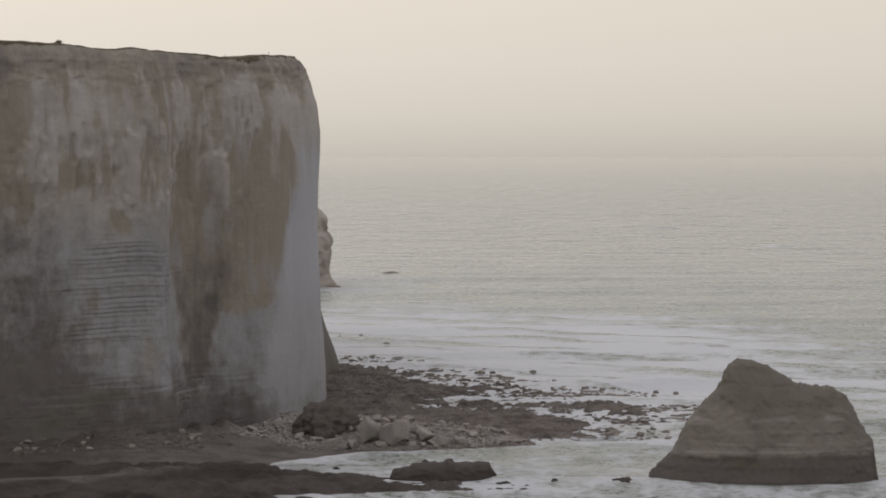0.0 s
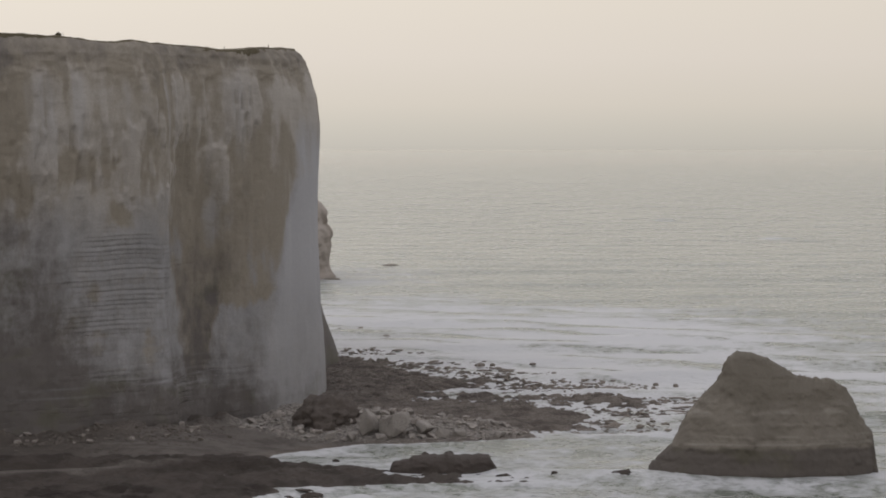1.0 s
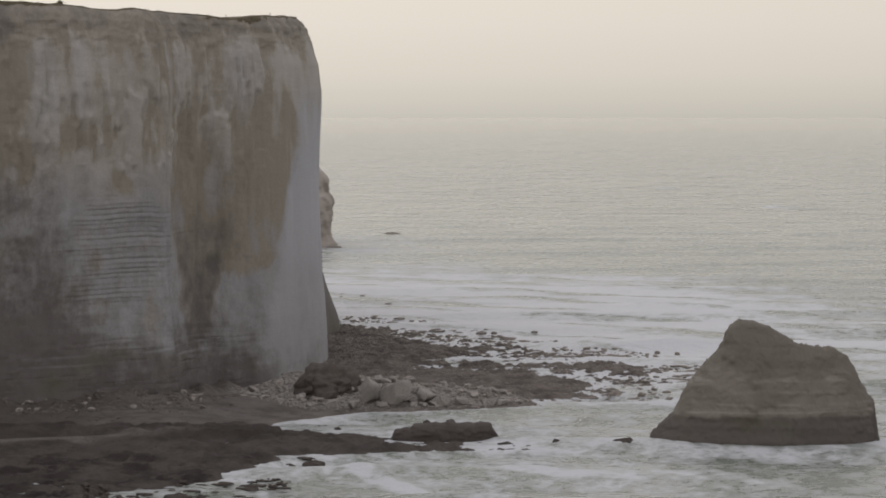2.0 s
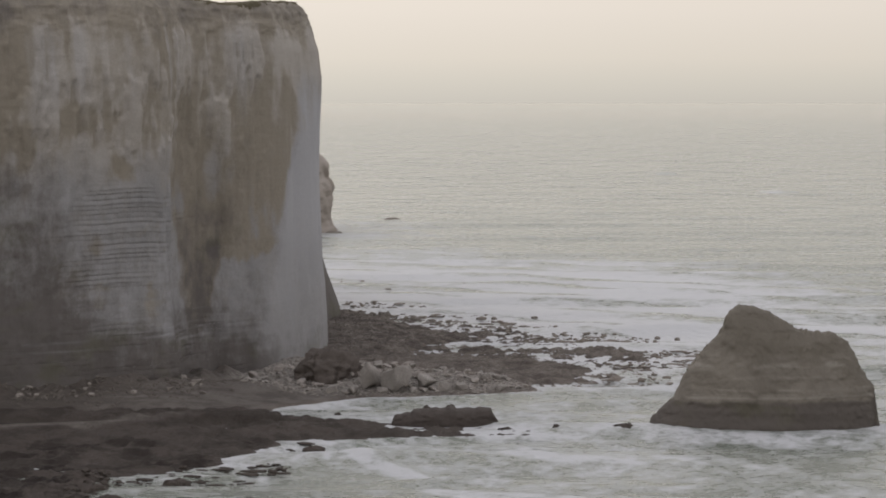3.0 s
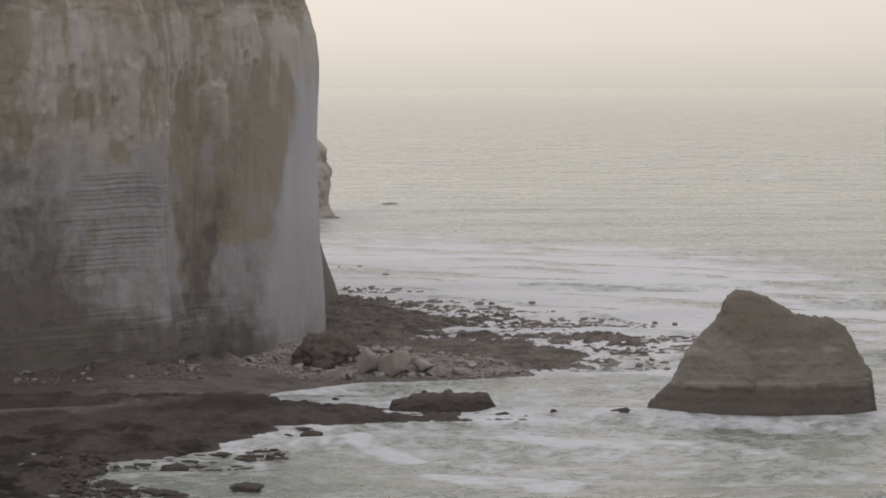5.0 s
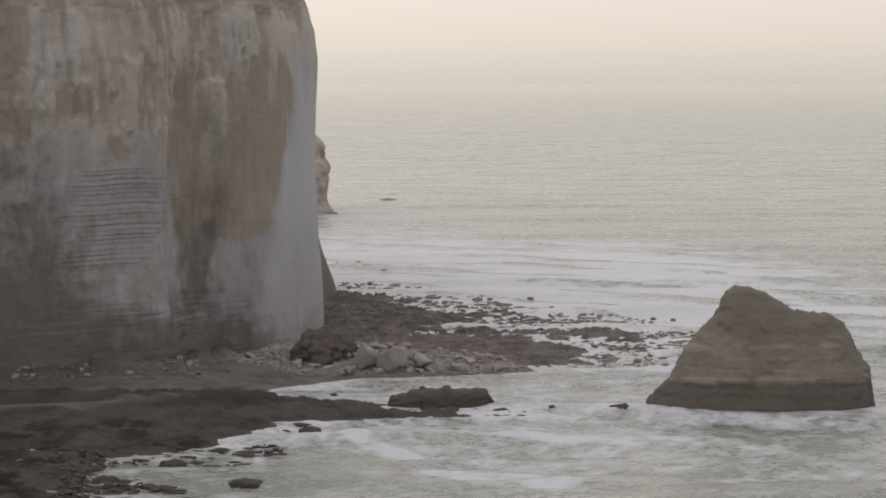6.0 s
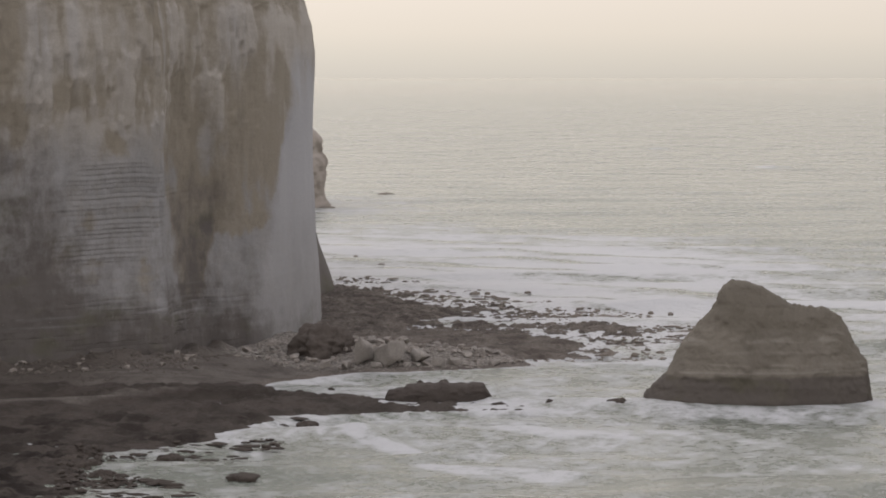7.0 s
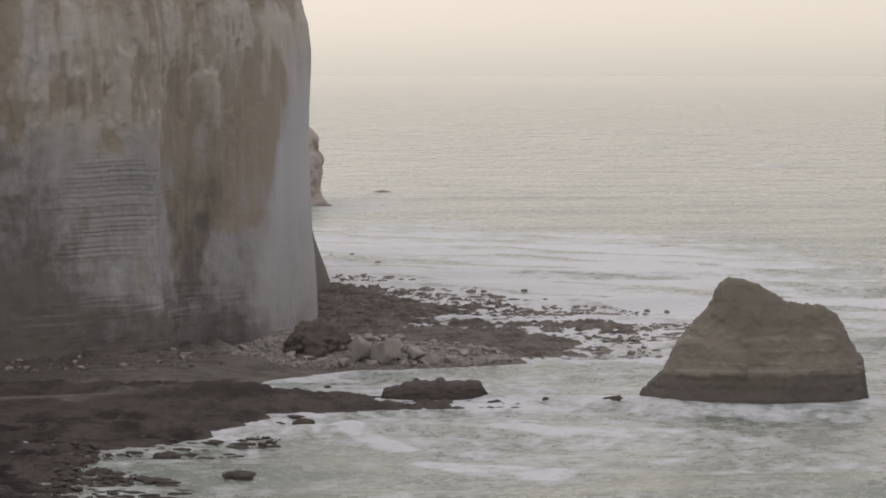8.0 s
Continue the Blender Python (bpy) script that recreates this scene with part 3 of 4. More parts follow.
        # dark left corner; the wall darkens towards its foot, patchily and by beds
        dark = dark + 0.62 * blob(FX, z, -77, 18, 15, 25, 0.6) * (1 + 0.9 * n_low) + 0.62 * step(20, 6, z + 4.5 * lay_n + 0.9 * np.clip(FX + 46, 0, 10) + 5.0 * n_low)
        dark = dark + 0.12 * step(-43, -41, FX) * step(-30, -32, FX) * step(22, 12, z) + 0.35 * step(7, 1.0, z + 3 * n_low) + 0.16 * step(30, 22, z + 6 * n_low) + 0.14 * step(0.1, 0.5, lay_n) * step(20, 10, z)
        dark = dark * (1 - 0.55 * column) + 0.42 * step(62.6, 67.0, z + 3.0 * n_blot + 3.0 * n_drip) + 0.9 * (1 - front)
        pale = np.clip(column * (0.22 + 0.50 * step(8, 32, z) + 0.10 * n_runs) + 0.3 * step(0.1, 0.5, -n_drip) * step(44, 56, z) * step(66, 61, z) * step(-32, -35, FX), 0, 1) * front
        # the pale stepped arris beside the gully
        pale = np.clip(pale + 0.24 * step(-49.4, -48.4, FX + 0.5 * n_rag) * step(-46.2, -47.0, FX) * step(8, 11, z) * step(35, 26, z) * step(-0.5, 0.4, grain(0 * z, z / 0.9, 49) + 0.7 * n_rag), 0, 1)
        # white ledges near the foot
        for zl, thick, much in ((10.1, 0.22, 0.42), (11.2, 0.14, 0.22), (8.6, 0.16, 0.22), (6.9, 0.16, 0.2), (13.4, 0.16, 0.2)):
            pale = np.clip(pale + much * np.exp(-((z - zl + 0.5 * fbm(S / 14, 0 * z, 2, 38)) / thick) ** 2) * step(-0.1, 0.5, fbm(S / 11, z / 3 + zl, 4, 39, 0.6) + 0.1) * step(-31, -36, FX), 0, 1)
        seam = groove * (0.01 + 0.24 * patch) * rng.uniform(0.15, 1.0) * step(-0.25, 0.3, fbm(S / 4.0, 3.7 * lo + 0 * z, 3, 48))
        seam[-1] = 0
        co = np.stack([X + 60, Y - 600, z], -1).reshape(-1, 3)
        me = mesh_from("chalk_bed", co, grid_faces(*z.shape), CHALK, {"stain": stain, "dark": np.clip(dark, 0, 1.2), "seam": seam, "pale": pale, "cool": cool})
        part("chalk_bed", me, cliff)
    # the turf: from the brink inland, rolling slightly
    z = crown
    S, FX, FY, out = face(z[None, :])
    bx = (FX + nor[None, :, 0] * out)[0]
    by = (FY + nor[None, :, 1] * out)[0]
    rows = []
    for k, back in enumerate((-0.35, -0.05, 0.8, 2.0, 4.5, 9, 18, 40, 90)):
        if back <= 4.5:
            x, y = bx - nor[:, 0] * back, by - nor[:, 1] * back
        else:
            f = (back - 4.5) / 90
            x0, y0 = bx - nor[:, 0] * 4.5, by - nor[:, 1] * 4.5
            x, y = x0 + (-330 - x0) * f, y0 + (690 - y0) * f
        h = crown + (0.0, 0.10, 0.22, 0.15, -0.1, -0.5, -1.0, -2.0, -3.0)[k] + 0.16 * fbm(x / 1.5, y / 1.5, 3, 44) * (back < 10)
        if k == 0:
            h = crown - 0.5 - 0.9 * np.abs(fbm(s / 2.0, 0 * s, 3, 46))
        rows.append(np.stack([x + 60, y - 600, h], 1))
    co = np.stack(rows)
    me = mesh_from("turf", co.reshape(-1, 3), grid_faces(len(rows), len(s)), GRASS)
    part("turf", me, cliff, "dry brown grass on the cliff top")
    return bx, by, crown


brink_x, brink_y, brink_z = build_cliff()

# ---------------------------------------------------------------- sea stack
STACK_TOP = ((33.0, 0.2), (33.5, 1.4), (36.9, 4.4), (37.4, 5.6), (38.9, 8.6), (41.2, 11.6), (43.9, 14.4), (44.8, 16.4), (45.8, 18.3), (47.2, 19.1), (49.0, 18.9), (51.6, 18.0), (53.9, 16.8), (56.0, 15.5), (58.4, 14.9), (61.8, 14.6), (64.0, 13.4), (65.5, 11.3), (66.6, 9.0), (68.7, 6.1), (69.0, 3.5), (69.6, 0.2))


def build_stack():
    xs = np.linspace(33.0, 69.6, 210)
    top = np.interp(xs, [a for a, b in STACK_TOP], [b for a, b in STACK_TOP])
    yc = 497.5 + 0.02 * (xs - 34)
    xs, top = xs * yc / 503, 57 - (57 - top) * yc / 503
    top = top + 0.30 * fbm(xs / 0.8, 0 * xs, 4, 7, 0.7)
    top = np.maximum(top, 0.15)
    half = 8.0 * np.sqrt(np.clip(1 - ((xs - 50.3) / 18.0) ** 2, 0.04, 1))
    v = np.linspace(0, np.pi, 280)
    c, sn = np.cos(v), np.sin(v)
    Y = yc[None, :] - (np.sign(c) * np.abs(c) ** 0.62)[:, None] * half[None, :] * (0.62 + 0.38 * (1 - sn[:, None]))
    Z = (sn ** 0.8)[:, None] * top[None, :] - 1.2 * (1 - sn[:, None] ** 0.5)
    X = np.broadcast_to(xs, Y.shape).copy()
    rough = 0.75 * fbm(X / 3.5 + Y / 9, Z / 5.5, 4, 161) + 0.16 * fbm(X / 1.1, Z / 0.8 + Y / 4, 3, 62)
    bed = grain(X / 30, Z / 0.75, 63)
    Y = Y + np.where(c > 0, -1, 1)[:, None] * (rough + 0.09 * bed) * step(0, 3, top)[None, :]
    X = X + 0.4 * fbm(Y / 2, Z / 1.1, 4, 64, 0.6)
    stain = 0.9 * step(10.4, 12.6, Z + 1.5 * fbm(X / 4, Z / 6, 3, 65)) + 0.5 * step(-0.1, 0.5, fbm(X / 5, Z / 3, 3, 66))
    lay = 0.25 * fbm(X / 9, 0 * X, 2, 70)
    lines = (0.7 * np.exp(-((Z - 10.1 + lay) / 0.45) ** 2) + 0.7 * np.exp(-((Z - 5.1 + lay) / 0.24) ** 2) + 0.6 * np.exp(-((Z - 6.3 + lay) / 0.18) ** 2) + 0.4 * np.exp(-((Z - 8.2 + lay) / 0.25) ** 2) + 0.5 * np.exp(-((Z - 5.6 + lay) / 0.16) ** 2))
    pale = np.clip(lines * step(-0.2, 0.5, fbm(X / 3.4, Z / 1.6, 4, 68) + 0.45 * np.exp(-((Z - 5.0) / 0.5) ** 2)) + 0.18 * step(0.1, 0.6, fbm(X / 3, Z / 4, 3, 73)) * step(13, 8, Z) * step(4.8, 5.5, Z), 0, 1)
    seam = step(0.45, 0.8, bed) * 0.12
    dark = 0.95 * step(5.3, 4.0, Z + 0.5 * fbm(X / 3, Z, 4, 69))
    stain = np.clip(stain - 1.5 * pale, 0, 1)
    stack = thing("sea_stack", "dark weathered chalk sea stack standing in the water", "sea stack", at=(51, 503, 0))
    co = np.stack([X - 51, Y - 503, Z], -1).reshape(-1, 3)
    faces = grid_faces(*X.shape)[:, ::-1]
    mid = co[:, 2][faces].mean(1)
    attrs = {"stain": stain.ravel(), "dark": dark.ravel(), "seam": seam.ravel(), "pale": pale.ravel()}
    for name, keep, label in (("weed_base", mid < 4.4, "dark weed-covered tidal base"), ("rock_body", mid >= 4.4, "banded grey-brown chalk")):
        used, idx = np.unique(faces[keep], return_inverse=True)
        me = mesh_from(name, co[used], idx.reshape(-1, 4), STACK, {k: a[used] for k, a in attrs.items()})
        part(name, me, stack, label)
    # tufts along the ridge
    rng = np.random.default_rng(8)
    tri = []
    for _ in range(260):
        x = rng.uniform(46.5, 68) if rng.random() < 0.8 else rng.uniform(38, 47)
        k = int(np.argmin(np.abs(xs - x)))
        h, dx = rng.uniform(0.02, 0.17), rng.normal(0, 0.10)
        base = np.array([x - 51, yc[k] - 503 + rng.normal(0, 0.6), top[k] - 0.25])
        tri.append([base - (0.10, 0, 0), base + (0.10, 0.05, 0), base + (dx, 0.0, h + 0.25)])
    co = np.array(tri).reshape(-1, 3)
    part("grass_tufts", mesh_from("grass_tufts", co, np.arange(len(co)).reshape(-1, 3), GRASS, smooth=False), stack, "dry grass tufts along the ridge")["kind"] = "stuff"


build_stack()

# ---------------------------------------------------------------- headland far behind


def build_far_head():
    zs = np.array([-1, 0, 1.5, 4, 6, 8, 11, 14, 17, 18.5, 20, 22, 24, 25.2, 27, 31, 38, 46])
    r = np.array([26.5, 25.0, 23.6, 22.8, 22.9, 23.5, 23.9, 24.0, 23.2, 21.9, 21.9, 22.4, 21.6, 20.2, 18.5, 17, 14, 9])
    fine = np.linspace(-1, 46, 110)
    rr = np.interp(fine, zs, r)
    a = np.linspace(0, 2 * np.pi, 150, endpoint=False)
    A, Z = np.meshgrid(a, fine)
    R = rr[:, None] + 0.35 * fbm(np.cos(A) * 4 + 9, np.sin(A) * 4 + Z / 5, 4, 55) + 0.3 * grain(A * 3, Z / 1.1, 56) + 0.9 * fbm(np.cos(A) * 14, np.sin(A) * 14 + Z / 1.6, 4, 59, 0.6)
    X, Y = R * np.cos(A), 1.6 * R * np.sin(A)
    stain = 0.5 * step(-0.1, 0.5, fbm(A * 5, Z / 6, 3, 57))
    head = thing("chalk_headland", "pale hazy chalk headland far along the coast", "headland", at=(-63.1, 1108, 0))
    attrs = {"stain": stain, "dark": 0.7 * step(1.5, 0, Z), "seam": 0 * Z, "pale": 0 * Z}
    me = mesh_from("cliff_face", np.stack([X, Y, Z], -1).reshape(-1, 3), grid_faces(*Z.shape, wrap=True), FAR_CHALK, attrs)
    part("cliff_face", me, head)
    n = len(a)
    cap = bpy.data.meshes.new("turf_cap")
    ring = np.stack([X[-1], Y[-1], Z[-1]], 1)
    cap.from_pydata([tuple(p) for p in ring] + [(0, 0, 47.5)], [], [(k, (k + 1) % n, n) for k in range(n)])
    cap.materials.append(GRASS)
    part("turf_cap", cap, head, "grassy top")


build_far_head()

# ---------------------------------------------------------------- rocks


def rock_mesh(name, seed, material, blocky=0.4, flat=0.6, cuts=3):
    """A rough stone about 2 m across with its base cut flat."""
    bm = bmesh.new()
    bmesh.ops.create_icosphere(bm, subdivisions=cuts, radius=1.0)
    rng = random.Random(seed)
    planes = [(Vector((rng.gauss(0, 1), rng.gauss(0, 1), rng.gauss(0, 0.8))).normalized(), rng.uniform(0.6, 0.92)) for _ in range(12)]
    for v in bm.verts:
        d = v.co.normalized()
        k = 1.0
        for n, h in planes:
            dot = d.dot(n)
            if dot > 0.05:
                k = min(k, h / dot)
        k = blocky * k + (1 - blocky) * (0.9 + 0.28 * noise.fractal(d * 1.3 + Vector((seed * 3.1, 0, 0)), 0.8, 2.1, 3))
        k += (0.05 if blocky > 0.7 else 0.16) * noise.fractal(d * 3.4 + Vector((0, seed * 2.7, 0)), 0.8, 2.0, 3)
        v.co = d * k
        v.co.z *= flat
        if v.co.z < -0.3:
            v.co.z = -0.3
    me = bpy.data.meshes.new(name)
    bm.to_mesh(me)
    bm.free()
    for p in me.polygons:
        p.use_smooth = blocky < 0.6
    me.materials.append(material)
    return me



def shelf_mesh(name, seed, material):
    """A low jagged shelf of rock, about 2 m across, broken into steps."""
    n = 40
    a = np.linspace(0, 2 * np.pi, n, endpoint=False)
    rim = 0.74 + 0.42 * fbm(2.1 * np.cos(a) + 7 * seed, 2.1 * np.sin(a), 4, seed, 0.65)
    co, zs = [], ((1.0, -0.5), (1.0, 0.02), (0.93, 0.2), (0.82, 0.30), (0.62, 0.42), (0.40, 0.52), (0.18, 0.56))
    for k, (r, z) in enumerate(zs):
        x, y = r * rim * np.cos(a), r * rim * np.sin(a)
        h = z + (0.30 * fbm(2.6 * x + seed, 2.6 * y, 4, seed + 5, 0.65) if k > 1 else 0)
        co.append(np.stack([x, y, np.full(n, z) if k < 2 else h], 1))
    co = np.concatenate(co + [np.array([[0, 0, co[-1][:, 2].mean()]])])
    faces = [tuple(f) for f in grid_faces(len(zs), n, wrap=True)]
    last = (len(zs) - 1) * n
    faces += [(last + k, last + (k + 1) % n, len(co) - 1) for k in range(n)]
    me = bpy.data.meshes.new(name)
    me.from_pydata([tuple(p) for p in co.tolist()], [], [tuple(int(q) for q in f) for f in faces])
    me.materials.append(material)
    return me


# the same shelves twice: haze-lifted tones far off, darker tones near by
REEF_ROCKS = [shelf_mesh("reef_rock", k, REEF) for k in range(9)]
NEAR_ROCKS = [shelf_mesh("near_weedy_rock", k + 30, NEAR_WEED) for k in range(9)]


def block_mesh(name, seed, material):
    """An angular broken block, about 2 m across and 1.2 m high."""
    rng = random.Random(seed)
    bm = bmesh.new()
    for _ in range(16):
        p = Vector((rng.uniform(-1, 1), rng.uniform(-1, 1), rng.uniform(-1, 1)))
        p /= max(abs(p.x), abs(p.y), abs(p.z)) ** 0.7
        bm.verts.new((p.x * 0.95, p.y * 0.95, 0.35 + 0.62 * p.z))
    hull = bmesh.ops.convex_hull(bm, input=bm.verts[:])
    bmesh.ops.delete(bm, geom=[v for v in bm.verts if not v.link_faces], context="VERTS")
    bmesh.ops.bevel(bm, geom=bm.edges[:], offset=0.06, segments=1, affect="EDGES")
    bmesh.ops.triangulate(bm, faces=bm.faces[:])
    bmesh.ops.subdivide_edges(bm, edges=[e for e in bm.edges if e.calc_length() > 0.5], cuts=2, use_grid_fill=True)
    for v in bm.verts:
        v.co += 0.05 * Vector(noise.noise_vector(v.co * 2.2 + Vector((seed, 0, 0))))
    me = bpy.data.meshes.new(name)
    bm.to_mesh(me)
    bm.free()
    me.materials.append(material)
    return me


CHALK_BLOCKS = [block_mesh("chalk_boulder", 20 + k, RUBBLE) for k in range(6)]
SCREE_BLOCKS = [block_mesh("scree_block", 40 + k, SCREE) for k in range(5)]


def place(name, me, x, y, z, w, d, h, turn, label, category, group=""):
    """A stone w by d metres in plan and h high over z."""
    ob = new(name, me)
    ob.location = (x, y, z + 0.3 * h / 1.0)
    ob.scale = (w / 2, d / 2, h)
    ob.rotation_euler = (0, 0, turn)
    return tagged(ob, label, category, group)


def ground_z(x, y):
    return float(shore_height(np.array([x]), np.array([y]))[0])


def build_slab():
    xs = np.linspace(-8.6, 8.6, 80)
    prof = np.interp(xs, [-8.6, -8.2, -5.6, -5.2, -4, 0, 0.6, 1.4, 4.6, 5.4, 7.0, 7.8, 8.6], [0.3, 1.6, 2.0, 2.5, 2.65, 2.7, 3.0, 2.6, 2.6, 3.0, 2.7, 1.5, 0.2])
    prof = prof + 0.16 * fbm(xs / 0.9, 0 * xs, 3, 15)
    v = np.linspace(0, np.pi, 36)
    c, sn = np.cos(v), np.sin(v)
    half = 3.6 * np.sqrt(np.clip(1 - (xs / 8.9) ** 2, 0.05, 1))
    Y = -(np.sign(c) * np.abs(c) ** 0.45)[:, None] * half[None, :]
    Z = (sn ** 0.5)[:, None] * prof[None, :] - 0.6 * (1 - sn[:, None])
    X = np.broadcast_to(xs, Y.shape) + 0.25 * fbm(Y, Z * 2, 3, 16)
    Y = Y + 0.4 * fbm(X / 1.1, Z / 0.5 + Y, 3, 17)
    me = mesh_from("slab", np.stack([X, Y, Z], -1).reshape(-1, 3), grid_faces(*Y.shape)[:, ::-1], EARTH)
    ob = new("slab_rock", me)
    ob.location = (0.2, 500.5, 0)
    tagged(ob, "long dark flat-topped slab of rock in the shallows", "rock")


build_slab()


def build_mound():
    me = rock_mesh("mound", 77, MOUND, 0.5, 0.8, 5)
    place("fallen_rock_mound", me, -20.4, 556, 0.6, 13.4, 13, 6.4, 0.3, "dark brown mound of fallen earth and rock at the cliff foot", "rock mound")


build_mound()

BIG = ((-13.1, 548, 3.6, 3.8, 4.0, 0.9), (-8.0, 547, 6.6, 5.0, 3.9, 0.5), (-3.0, 549, 3.4, 3.2, 2.4, 2.3), (-10.8, 545.5, 1.7, 1.8, 1.0, 2.0), (-0.2, 548.5, 2.5, 2.2, 1.5, 0.9), (-16.2, 545, 2.6, 2.4, 1.5, 2.6), (2.8, 549, 2.6, 2.0, 1.4, 0.4), (-19.6, 546, 2.2, 2.0, 1.3, 1.4))
for k, (x, y, w, d, h, turn) in enumerate(BIG):
    place("chalk_boulder", CHALK_BLOCKS[k % 6], x, y, ground_z(x, y) - 0.2, w, d, h, turn, "pale grey chalk boulder fallen from the cliff", "boulder", "chalk boulders at the cliff foot")

rng = random.Random(12)
made = 0
while made < 290:
    x, y = rng.uniform(-36, 15), rng.uniform(544, 574)
    if inside(np.array([x]), np.array([y]), APRON)[0] < 0.3:
        continue
    w = rng.choice((0.6, 0.75, 0.9, 1.2, 1.7)) * rng.uniform(0.8, 1.2)
    pale = rng.random() < 0.5
    me = rng.choice(CHALK_BLOCKS if pale else SCREE_BLOCKS)
    place("scree_block", me, x, y, ground_z(x, y) - 0.1, w, w * rng.uniform(0.7, 1.2), 0.5 * w * rng.uniform(0.7, 1.2), rng.uniform(0, 6), "pale broken chalk block on the scree" if pale else "grey broken block on the scree", "rock", "scree below the cliff")
    made += 1

made = 0
while made < 60:
    x, y = rng.uniform(-78, -34), rng.uniform(515, 560)
    if inside(np.array([x]), np.array([y]), BEACH)[0] < 0.5 or y < 0.62 * (x + 75) + 512:
        continue
    w = rng.uniform(0.5, 1.6)
    place("scree_block", rng.choice(SCREE_BLOCKS), x, y, ground_z(x, y) - 0.1, w, w, 0.45 * w, rng.uniform(0, 6), "grey broken block on the beach", "rock", "blocks along the cliff foot")
    made += 1

# single stones that stand clear in the water
SINGLE = ((28.4, 493.5, 4.0, 1.1), (17.6, 494, 1.7, 0.6), (1.0, 523, 1.9, 1.5), (3.8, 525, 3.6, 0.4), (-3.0, 523, 1.5, 1.2), (-47.5, 421, 5.0, 1.7), (-44.0, 413, 4.0, 1.2), (-50.5, 428, 3.2, 1.2), (-17.5, 516, 1.4, 0.55),
          (-16.7, 460.6, 2.2, 0.8), (-19.5, 468.5, 3.6, 0.9), (-36.8, 429.5, 4.2, 1.1), (-25.8, 412.5, 5.4, 0.7), (-10.2, 418, 1.0, 0.3), (-7.6, 417.5, 1.2, 0.3),
          (8.4, 716, 2.8, 0.6), (11.3, 716, 1.6, 0.5), (20.6, 719, 1.6, 0.35), (-19.9, 1181, 6.0, 1.2), (-38.5, 1090, 7.0, 0.5), (31.5, 576, 3.2, 0.7), (36, 574, 1.5, 0.6), (41, 578, 1.8, 0.6),
          (29, 655, 2.6, 0.9), (34.5, 655, 4.2, 0.6), (45, 664, 1.5, 0.5), (49, 661, 1.2, 0.5), (46, 638, 1.6, 0.5), (-22, 842, 1.6, 0.2), (-27.5, 838, 1.1, 0.2), (-14.5, 812, 2.0, 0.15), (-17, 768, 2.2, 0.2), (-11, 762, 3.0, 0.15))
for k, (x, y, w, h) in enumerate(SINGLE):
    place("reef_rock", (REEF_ROCKS if y > 540 else NEAR_ROCKS)[k % 9], x, y, -0.3, w * 1.2, w, h * 0.75 + 0.22 + (0.55 if x > 10 and 480 < y < 545 else 0), 0.7 * k, "dark wet rock standing out of the water", "rock", "rocks in the water")


def scatter(count, box, region, lo, hi, small, big, seed, group):
    rng = random.Random(seed)
    n = 0
    for _ in range(count * 30):
        if n == count:
            return
        x, y = rng.uniform(box[0], box[1]), rng.uniform(box[2], box[3])
        d = inside(np.array([x]), np.array([y]), region)[0]
        z = ground_z(x, y)
        if not lo < d < hi or z > 0.5:
            continue
        w = small + (big - small) * rng.random() ** 2.2
        place("reef_rock", rng.choice(REEF_ROCKS if y > 480 else NEAR_ROCKS), x, y, -0.2, w * 1.8, w * rng.uniform(0.6, 1.0), 0.16 + 0.05 * w, rng.uniform(-0.4, 0.4), "dark weed-covered rock on the reef", "rock", group)
        n += 1


scatter(135, (-24, 58, 545, 770), HEAD_REEF, -12, 8, 0.6, 3.2, 5, "rocks on the headland reef")
scatter(34, (-42, -22, 420, 452), FORE_REEF, -16, 2, 0.4, 2.0, 17, "rocks on the near reef")
scatter(62, (-44, -27, 388, 420), FORE_REEF, -15, 3, 0.6, 2.6, 7, "rocks on the near reef")
scatter(66, (-60, -20, 388, 480), FORE_REEF, -11, 3, 0.5, 2.6, 6, "rocks on the near reef")


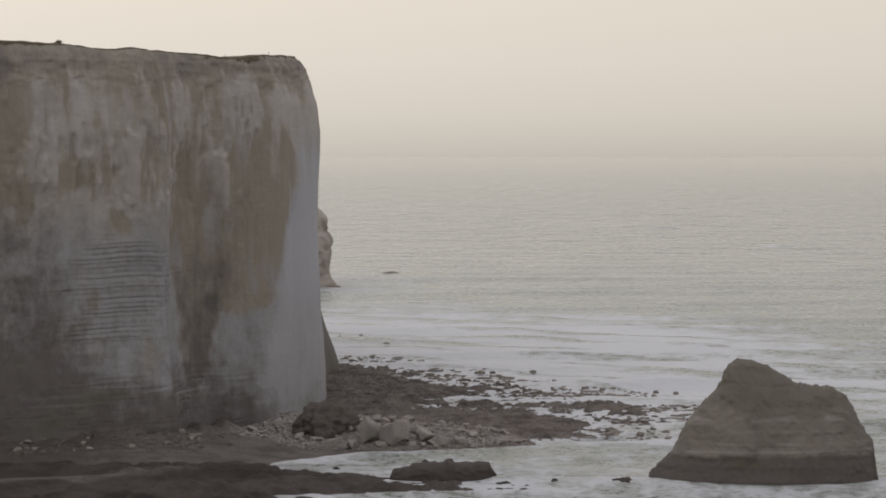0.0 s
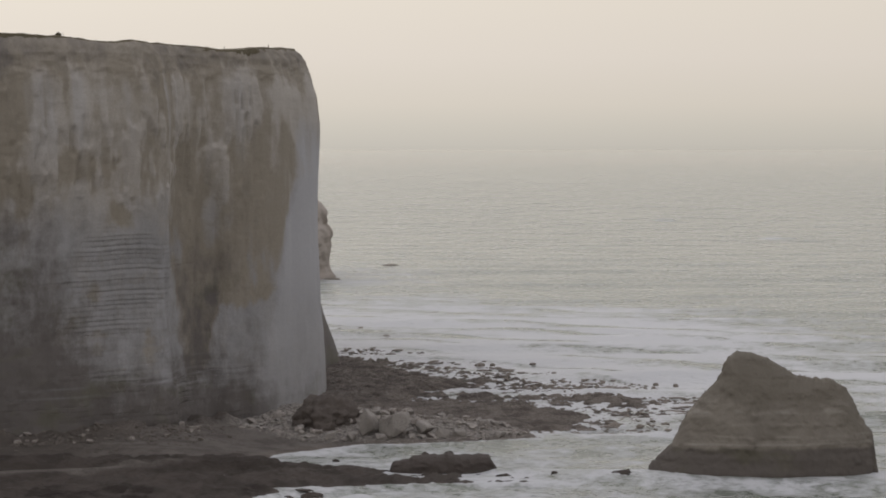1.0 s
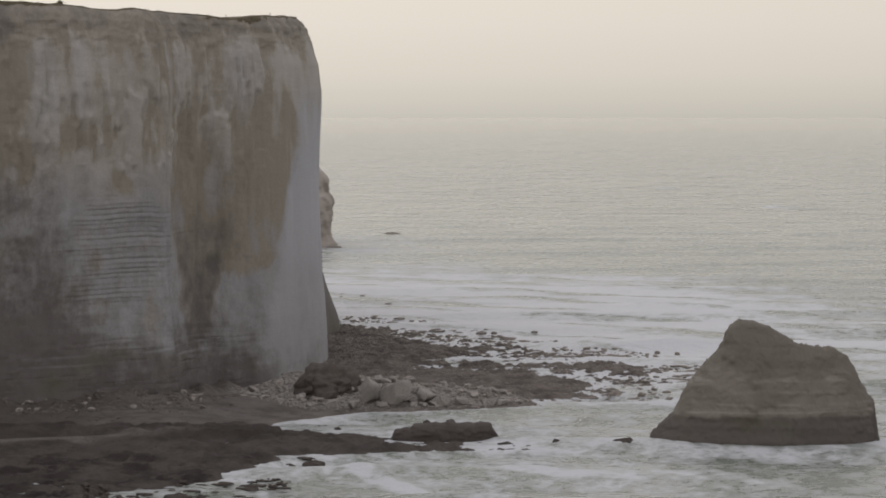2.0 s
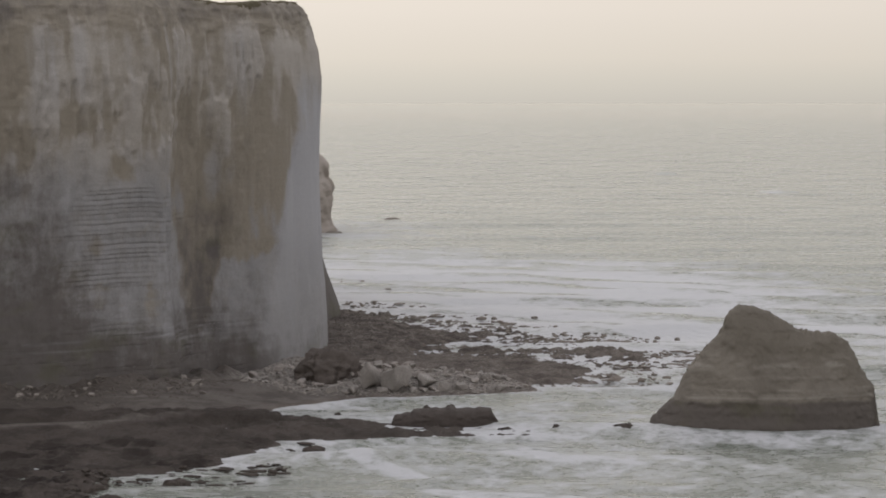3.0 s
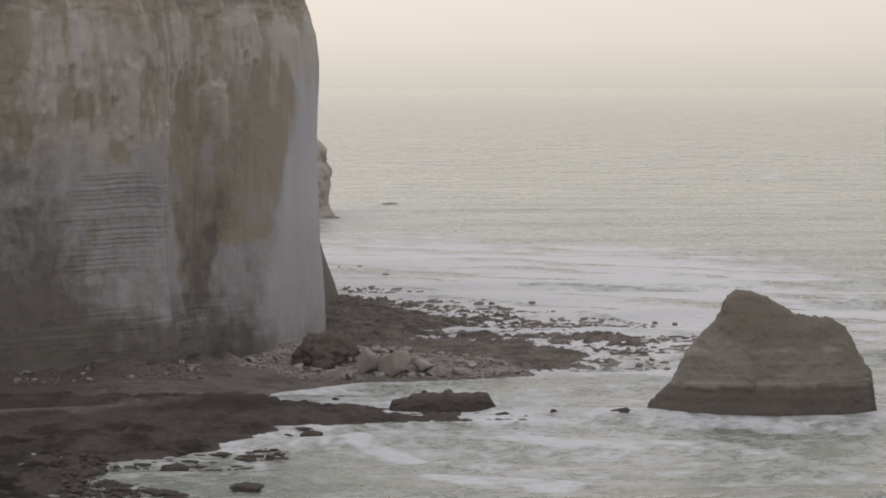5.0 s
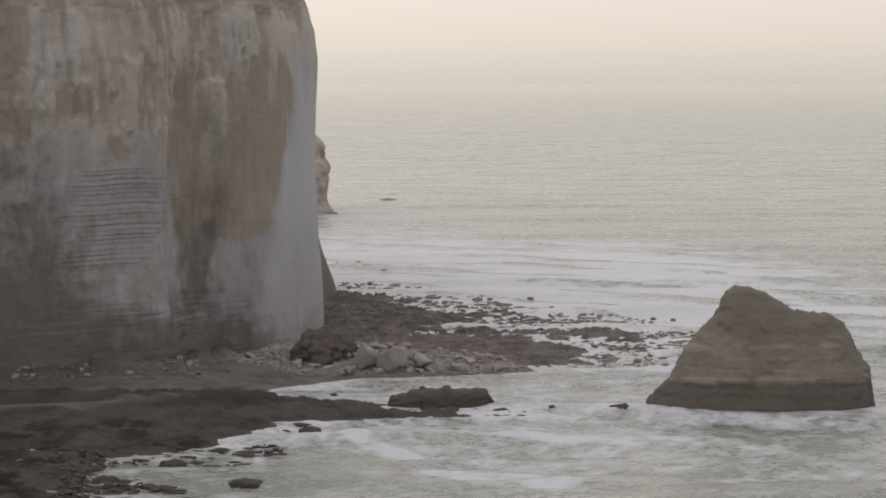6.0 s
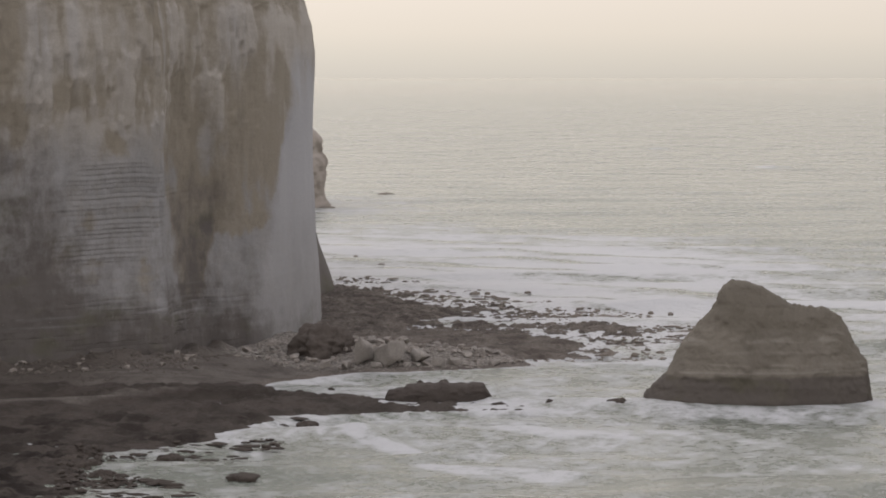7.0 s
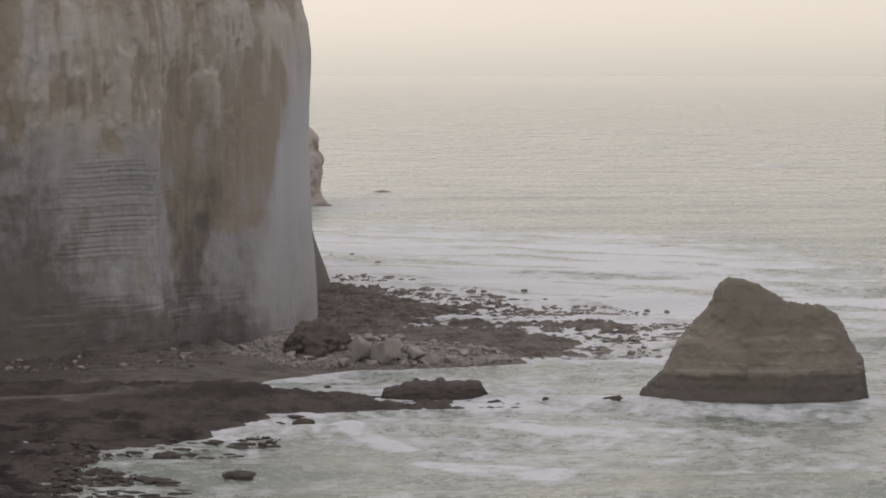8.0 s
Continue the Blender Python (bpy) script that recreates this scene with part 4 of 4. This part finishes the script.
def stone_field(name, count, box, keep, sizes, material, seed, label, flat=0.45, sea=False):
    """Loose stones too many to count, joined into one mesh."""
    rng = np.random.default_rng(seed)
    g = (1 + 5 ** 0.5) / 2
    ico = np.array([(-1, g, 0), (1, g, 0), (-1, -g, 0), (1, -g, 0), (0, -1, g), (0, 1, g), (0, -1, -g), (0, 1, -g), (g, 0, -1), (g, 0, 1), (-g, 0, -1), (-g, 0, 1)]) / 1.9
    tri = np.array([(0, 11, 5), (0, 5, 1), (0, 1, 7), (0, 7, 10), (0, 10, 11), (1, 5, 9), (5, 11, 4), (11, 10, 2), (10, 7, 6), (7, 1, 8), (3, 9, 4), (3, 4, 2), (3, 2, 6), (3, 6, 8), (3, 8, 9), (4, 9, 5), (2, 4, 11), (6, 2, 10), (8, 6, 7), (9, 8, 1)])
    x, y = rng.uniform(box[0], box[1], count * 12), rng.uniform(box[2], box[3], count * 12)
    ok = np.flatnonzero(keep(x, y))[:count]
    x, y = x[ok], y[ok]
    n = len(x)
    size = sizes[0] + (sizes[1] - sizes[0]) * rng.random(n) ** 2.5
    co = ico[None] * (0.5 * size)[:, None, None] * rng.uniform(0.6, 1.3, (n, 12, 1)) * np.array([1.2, 1.0, flat * 1.4])
    a = rng.uniform(0, 6.3, n)
    ca, sa = np.cos(a)[:, None], np.sin(a)[:, None]
    px, py = co[..., 0] * ca - co[..., 1] * sa + x[:, None], co[..., 0] * sa + co[..., 1] * ca + y[:, None]
    base = np.maximum(shore_height(x, y), -0.12 if sea else -9)
    pz = co[..., 2] + (base + 0.12 * size)[:, None]
    me = mesh_from(name, np.stack([px, py, pz], -1).reshape(-1, 3), (tri[None] + 12 * np.arange(n)[:, None, None]).reshape(-1, 3), material, smooth=False)
    tagged(new(name, me), label, "stones", "", "stuff")


def near_wall(x, y):
    """Along the foot of the left wall."""
    d = y - np.interp(x, [-100, -75, -46, -34], [508, 529, 551, 574])
    return (d < -0.5) & (d > -30) & (np.random.default_rng(2).random(len(x)) < np.exp(d / 13))


stone_field("reef_stones", 1500, (-24, 58, 545, 790), lambda x, y: (np.abs(inside(x, y, HEAD_REEF) + 3) < 14) & (fbm(x / 9, y / 14, 3, 23) > -0.05), (0.3, 1.4), REEF, 31, "small dark stones scattered over the reef and the shallows", 0.28, True)
stone_field("near_reef_stones", 420, (-54, -22, 388, 456), lambda x, y: (np.abs(inside(x, y, FORE_REEF) + 6) < 8) & (fbm(x / 6, y / 12, 3, 26) > -0.05), (0.25, 1.5), NEAR_WEED, 35, "small dark weedy stones in the shallows by the near reef", 0.35, True)
stone_field("foot_rubble", 1100, (-84, -34, 500, 576), near_wall, (0.2, 0.9), FOOT_ROCK, 33, "grey rubble along the foot of the cliff")
stone_field("apron_rubble", 1900, (-36, 17, 542, 578), lambda x, y: inside(x, y, APRON) > -1.5, (0.2, 0.9), SCREE, 34, "grey rubble between the fallen blocks")

# ---------------------------------------------------------------- cliff top details


def on_brink(x):
    k = int(np.argmin(np.abs(brink_x - x) + (brink_y > 650) * 1e3))
    return float(brink_x[k]), float(brink_y[k]), float(brink_z[k])


def build_posts():
    for x in (-39.0, -32.2):
        bx, by, bz = on_brink(x)
        bm = bmesh.new()
        bmesh.ops.create_cone(bm, cap_ends=True, segments=8, radius1=0.08, radius2=0.06, depth=0.8)
        me = bpy.data.meshes.new("post")
        bm.to_mesh(me)
        bm.free()
        me.materials.append(WOOD)
        ob = new("fence_post", me)
        ob.location = (bx - 1.0, by + 1.0, bz + 0.4)
        ob.rotation_euler = (0.06, 0.05, 0)
        tagged(ob, "small weathered wooden post in the cliff-top grass", "post", "posts on the cliff top")


build_posts()


def build_shrub(x, size, seed):
    bx, by, bz = on_brink(x)
    rng = np.random.default_rng(seed)
    shrub = thing("shrub", "small bare wind-bent shrub on the cliff edge", "shrub", at=(bx, by + 1.5, bz))
    bm = bmesh.new()
    bmesh.ops.create_cone(bm, cap_ends=True, segments=6, radius1=0.08, radius2=0.03, depth=0.6 * size, matrix=Matrix.Translation((0, 0, 0.3 * size)))
    me = bpy.data.meshes.new("stem")
    bm.to_mesh(me)
    bm.free()
    me.materials.append(WOOD)
    part("stem", me, shrub)
    n = 260
    p = rng.normal(size=(n, 3)) * np.array([0.42, 0.35, 0.22]) * size + np.array([0, 0, 0.55 * size])
    a, b = rng.normal(size=(n, 3)) * 0.10, rng.normal(size=(n, 3)) * 0.10
    co = np.stack([p - a, p + b, p + a], 1).reshape(-1, 3)
    part("crown", mesh_from("crown", co, np.arange(3 * n).reshape(-1, 3), LEAF, smooth=False), shrub)


build_shrub(-66.5, 0.6, 3)


def build_viewpoint():
    """The cliff on which the camera stands."""
    xs, ys = np.linspace(-260, 120, 90), np.linspace(-320, 14, 160)
    X, Y = np.meshgrid(xs, ys)
    edge = np.minimum.reduce([X + 255, 115 - X, 8 - Y, Y + 315])
    Z = -2 + 57.3 * step(-3, 3, edge) + 0.25 * fbm(X / 9, Y / 9, 3, 88) * step(3, 8, edge)
    me = mesh_from("viewpoint", np.stack([X, Y, Z], -1).reshape(-1, 3), grid_faces(*X.shape), GRASS)
    tagged(new("ground_viewpoint", me), "grassy cliff top from which the view is taken", "ground", "", "structure")


build_viewpoint()
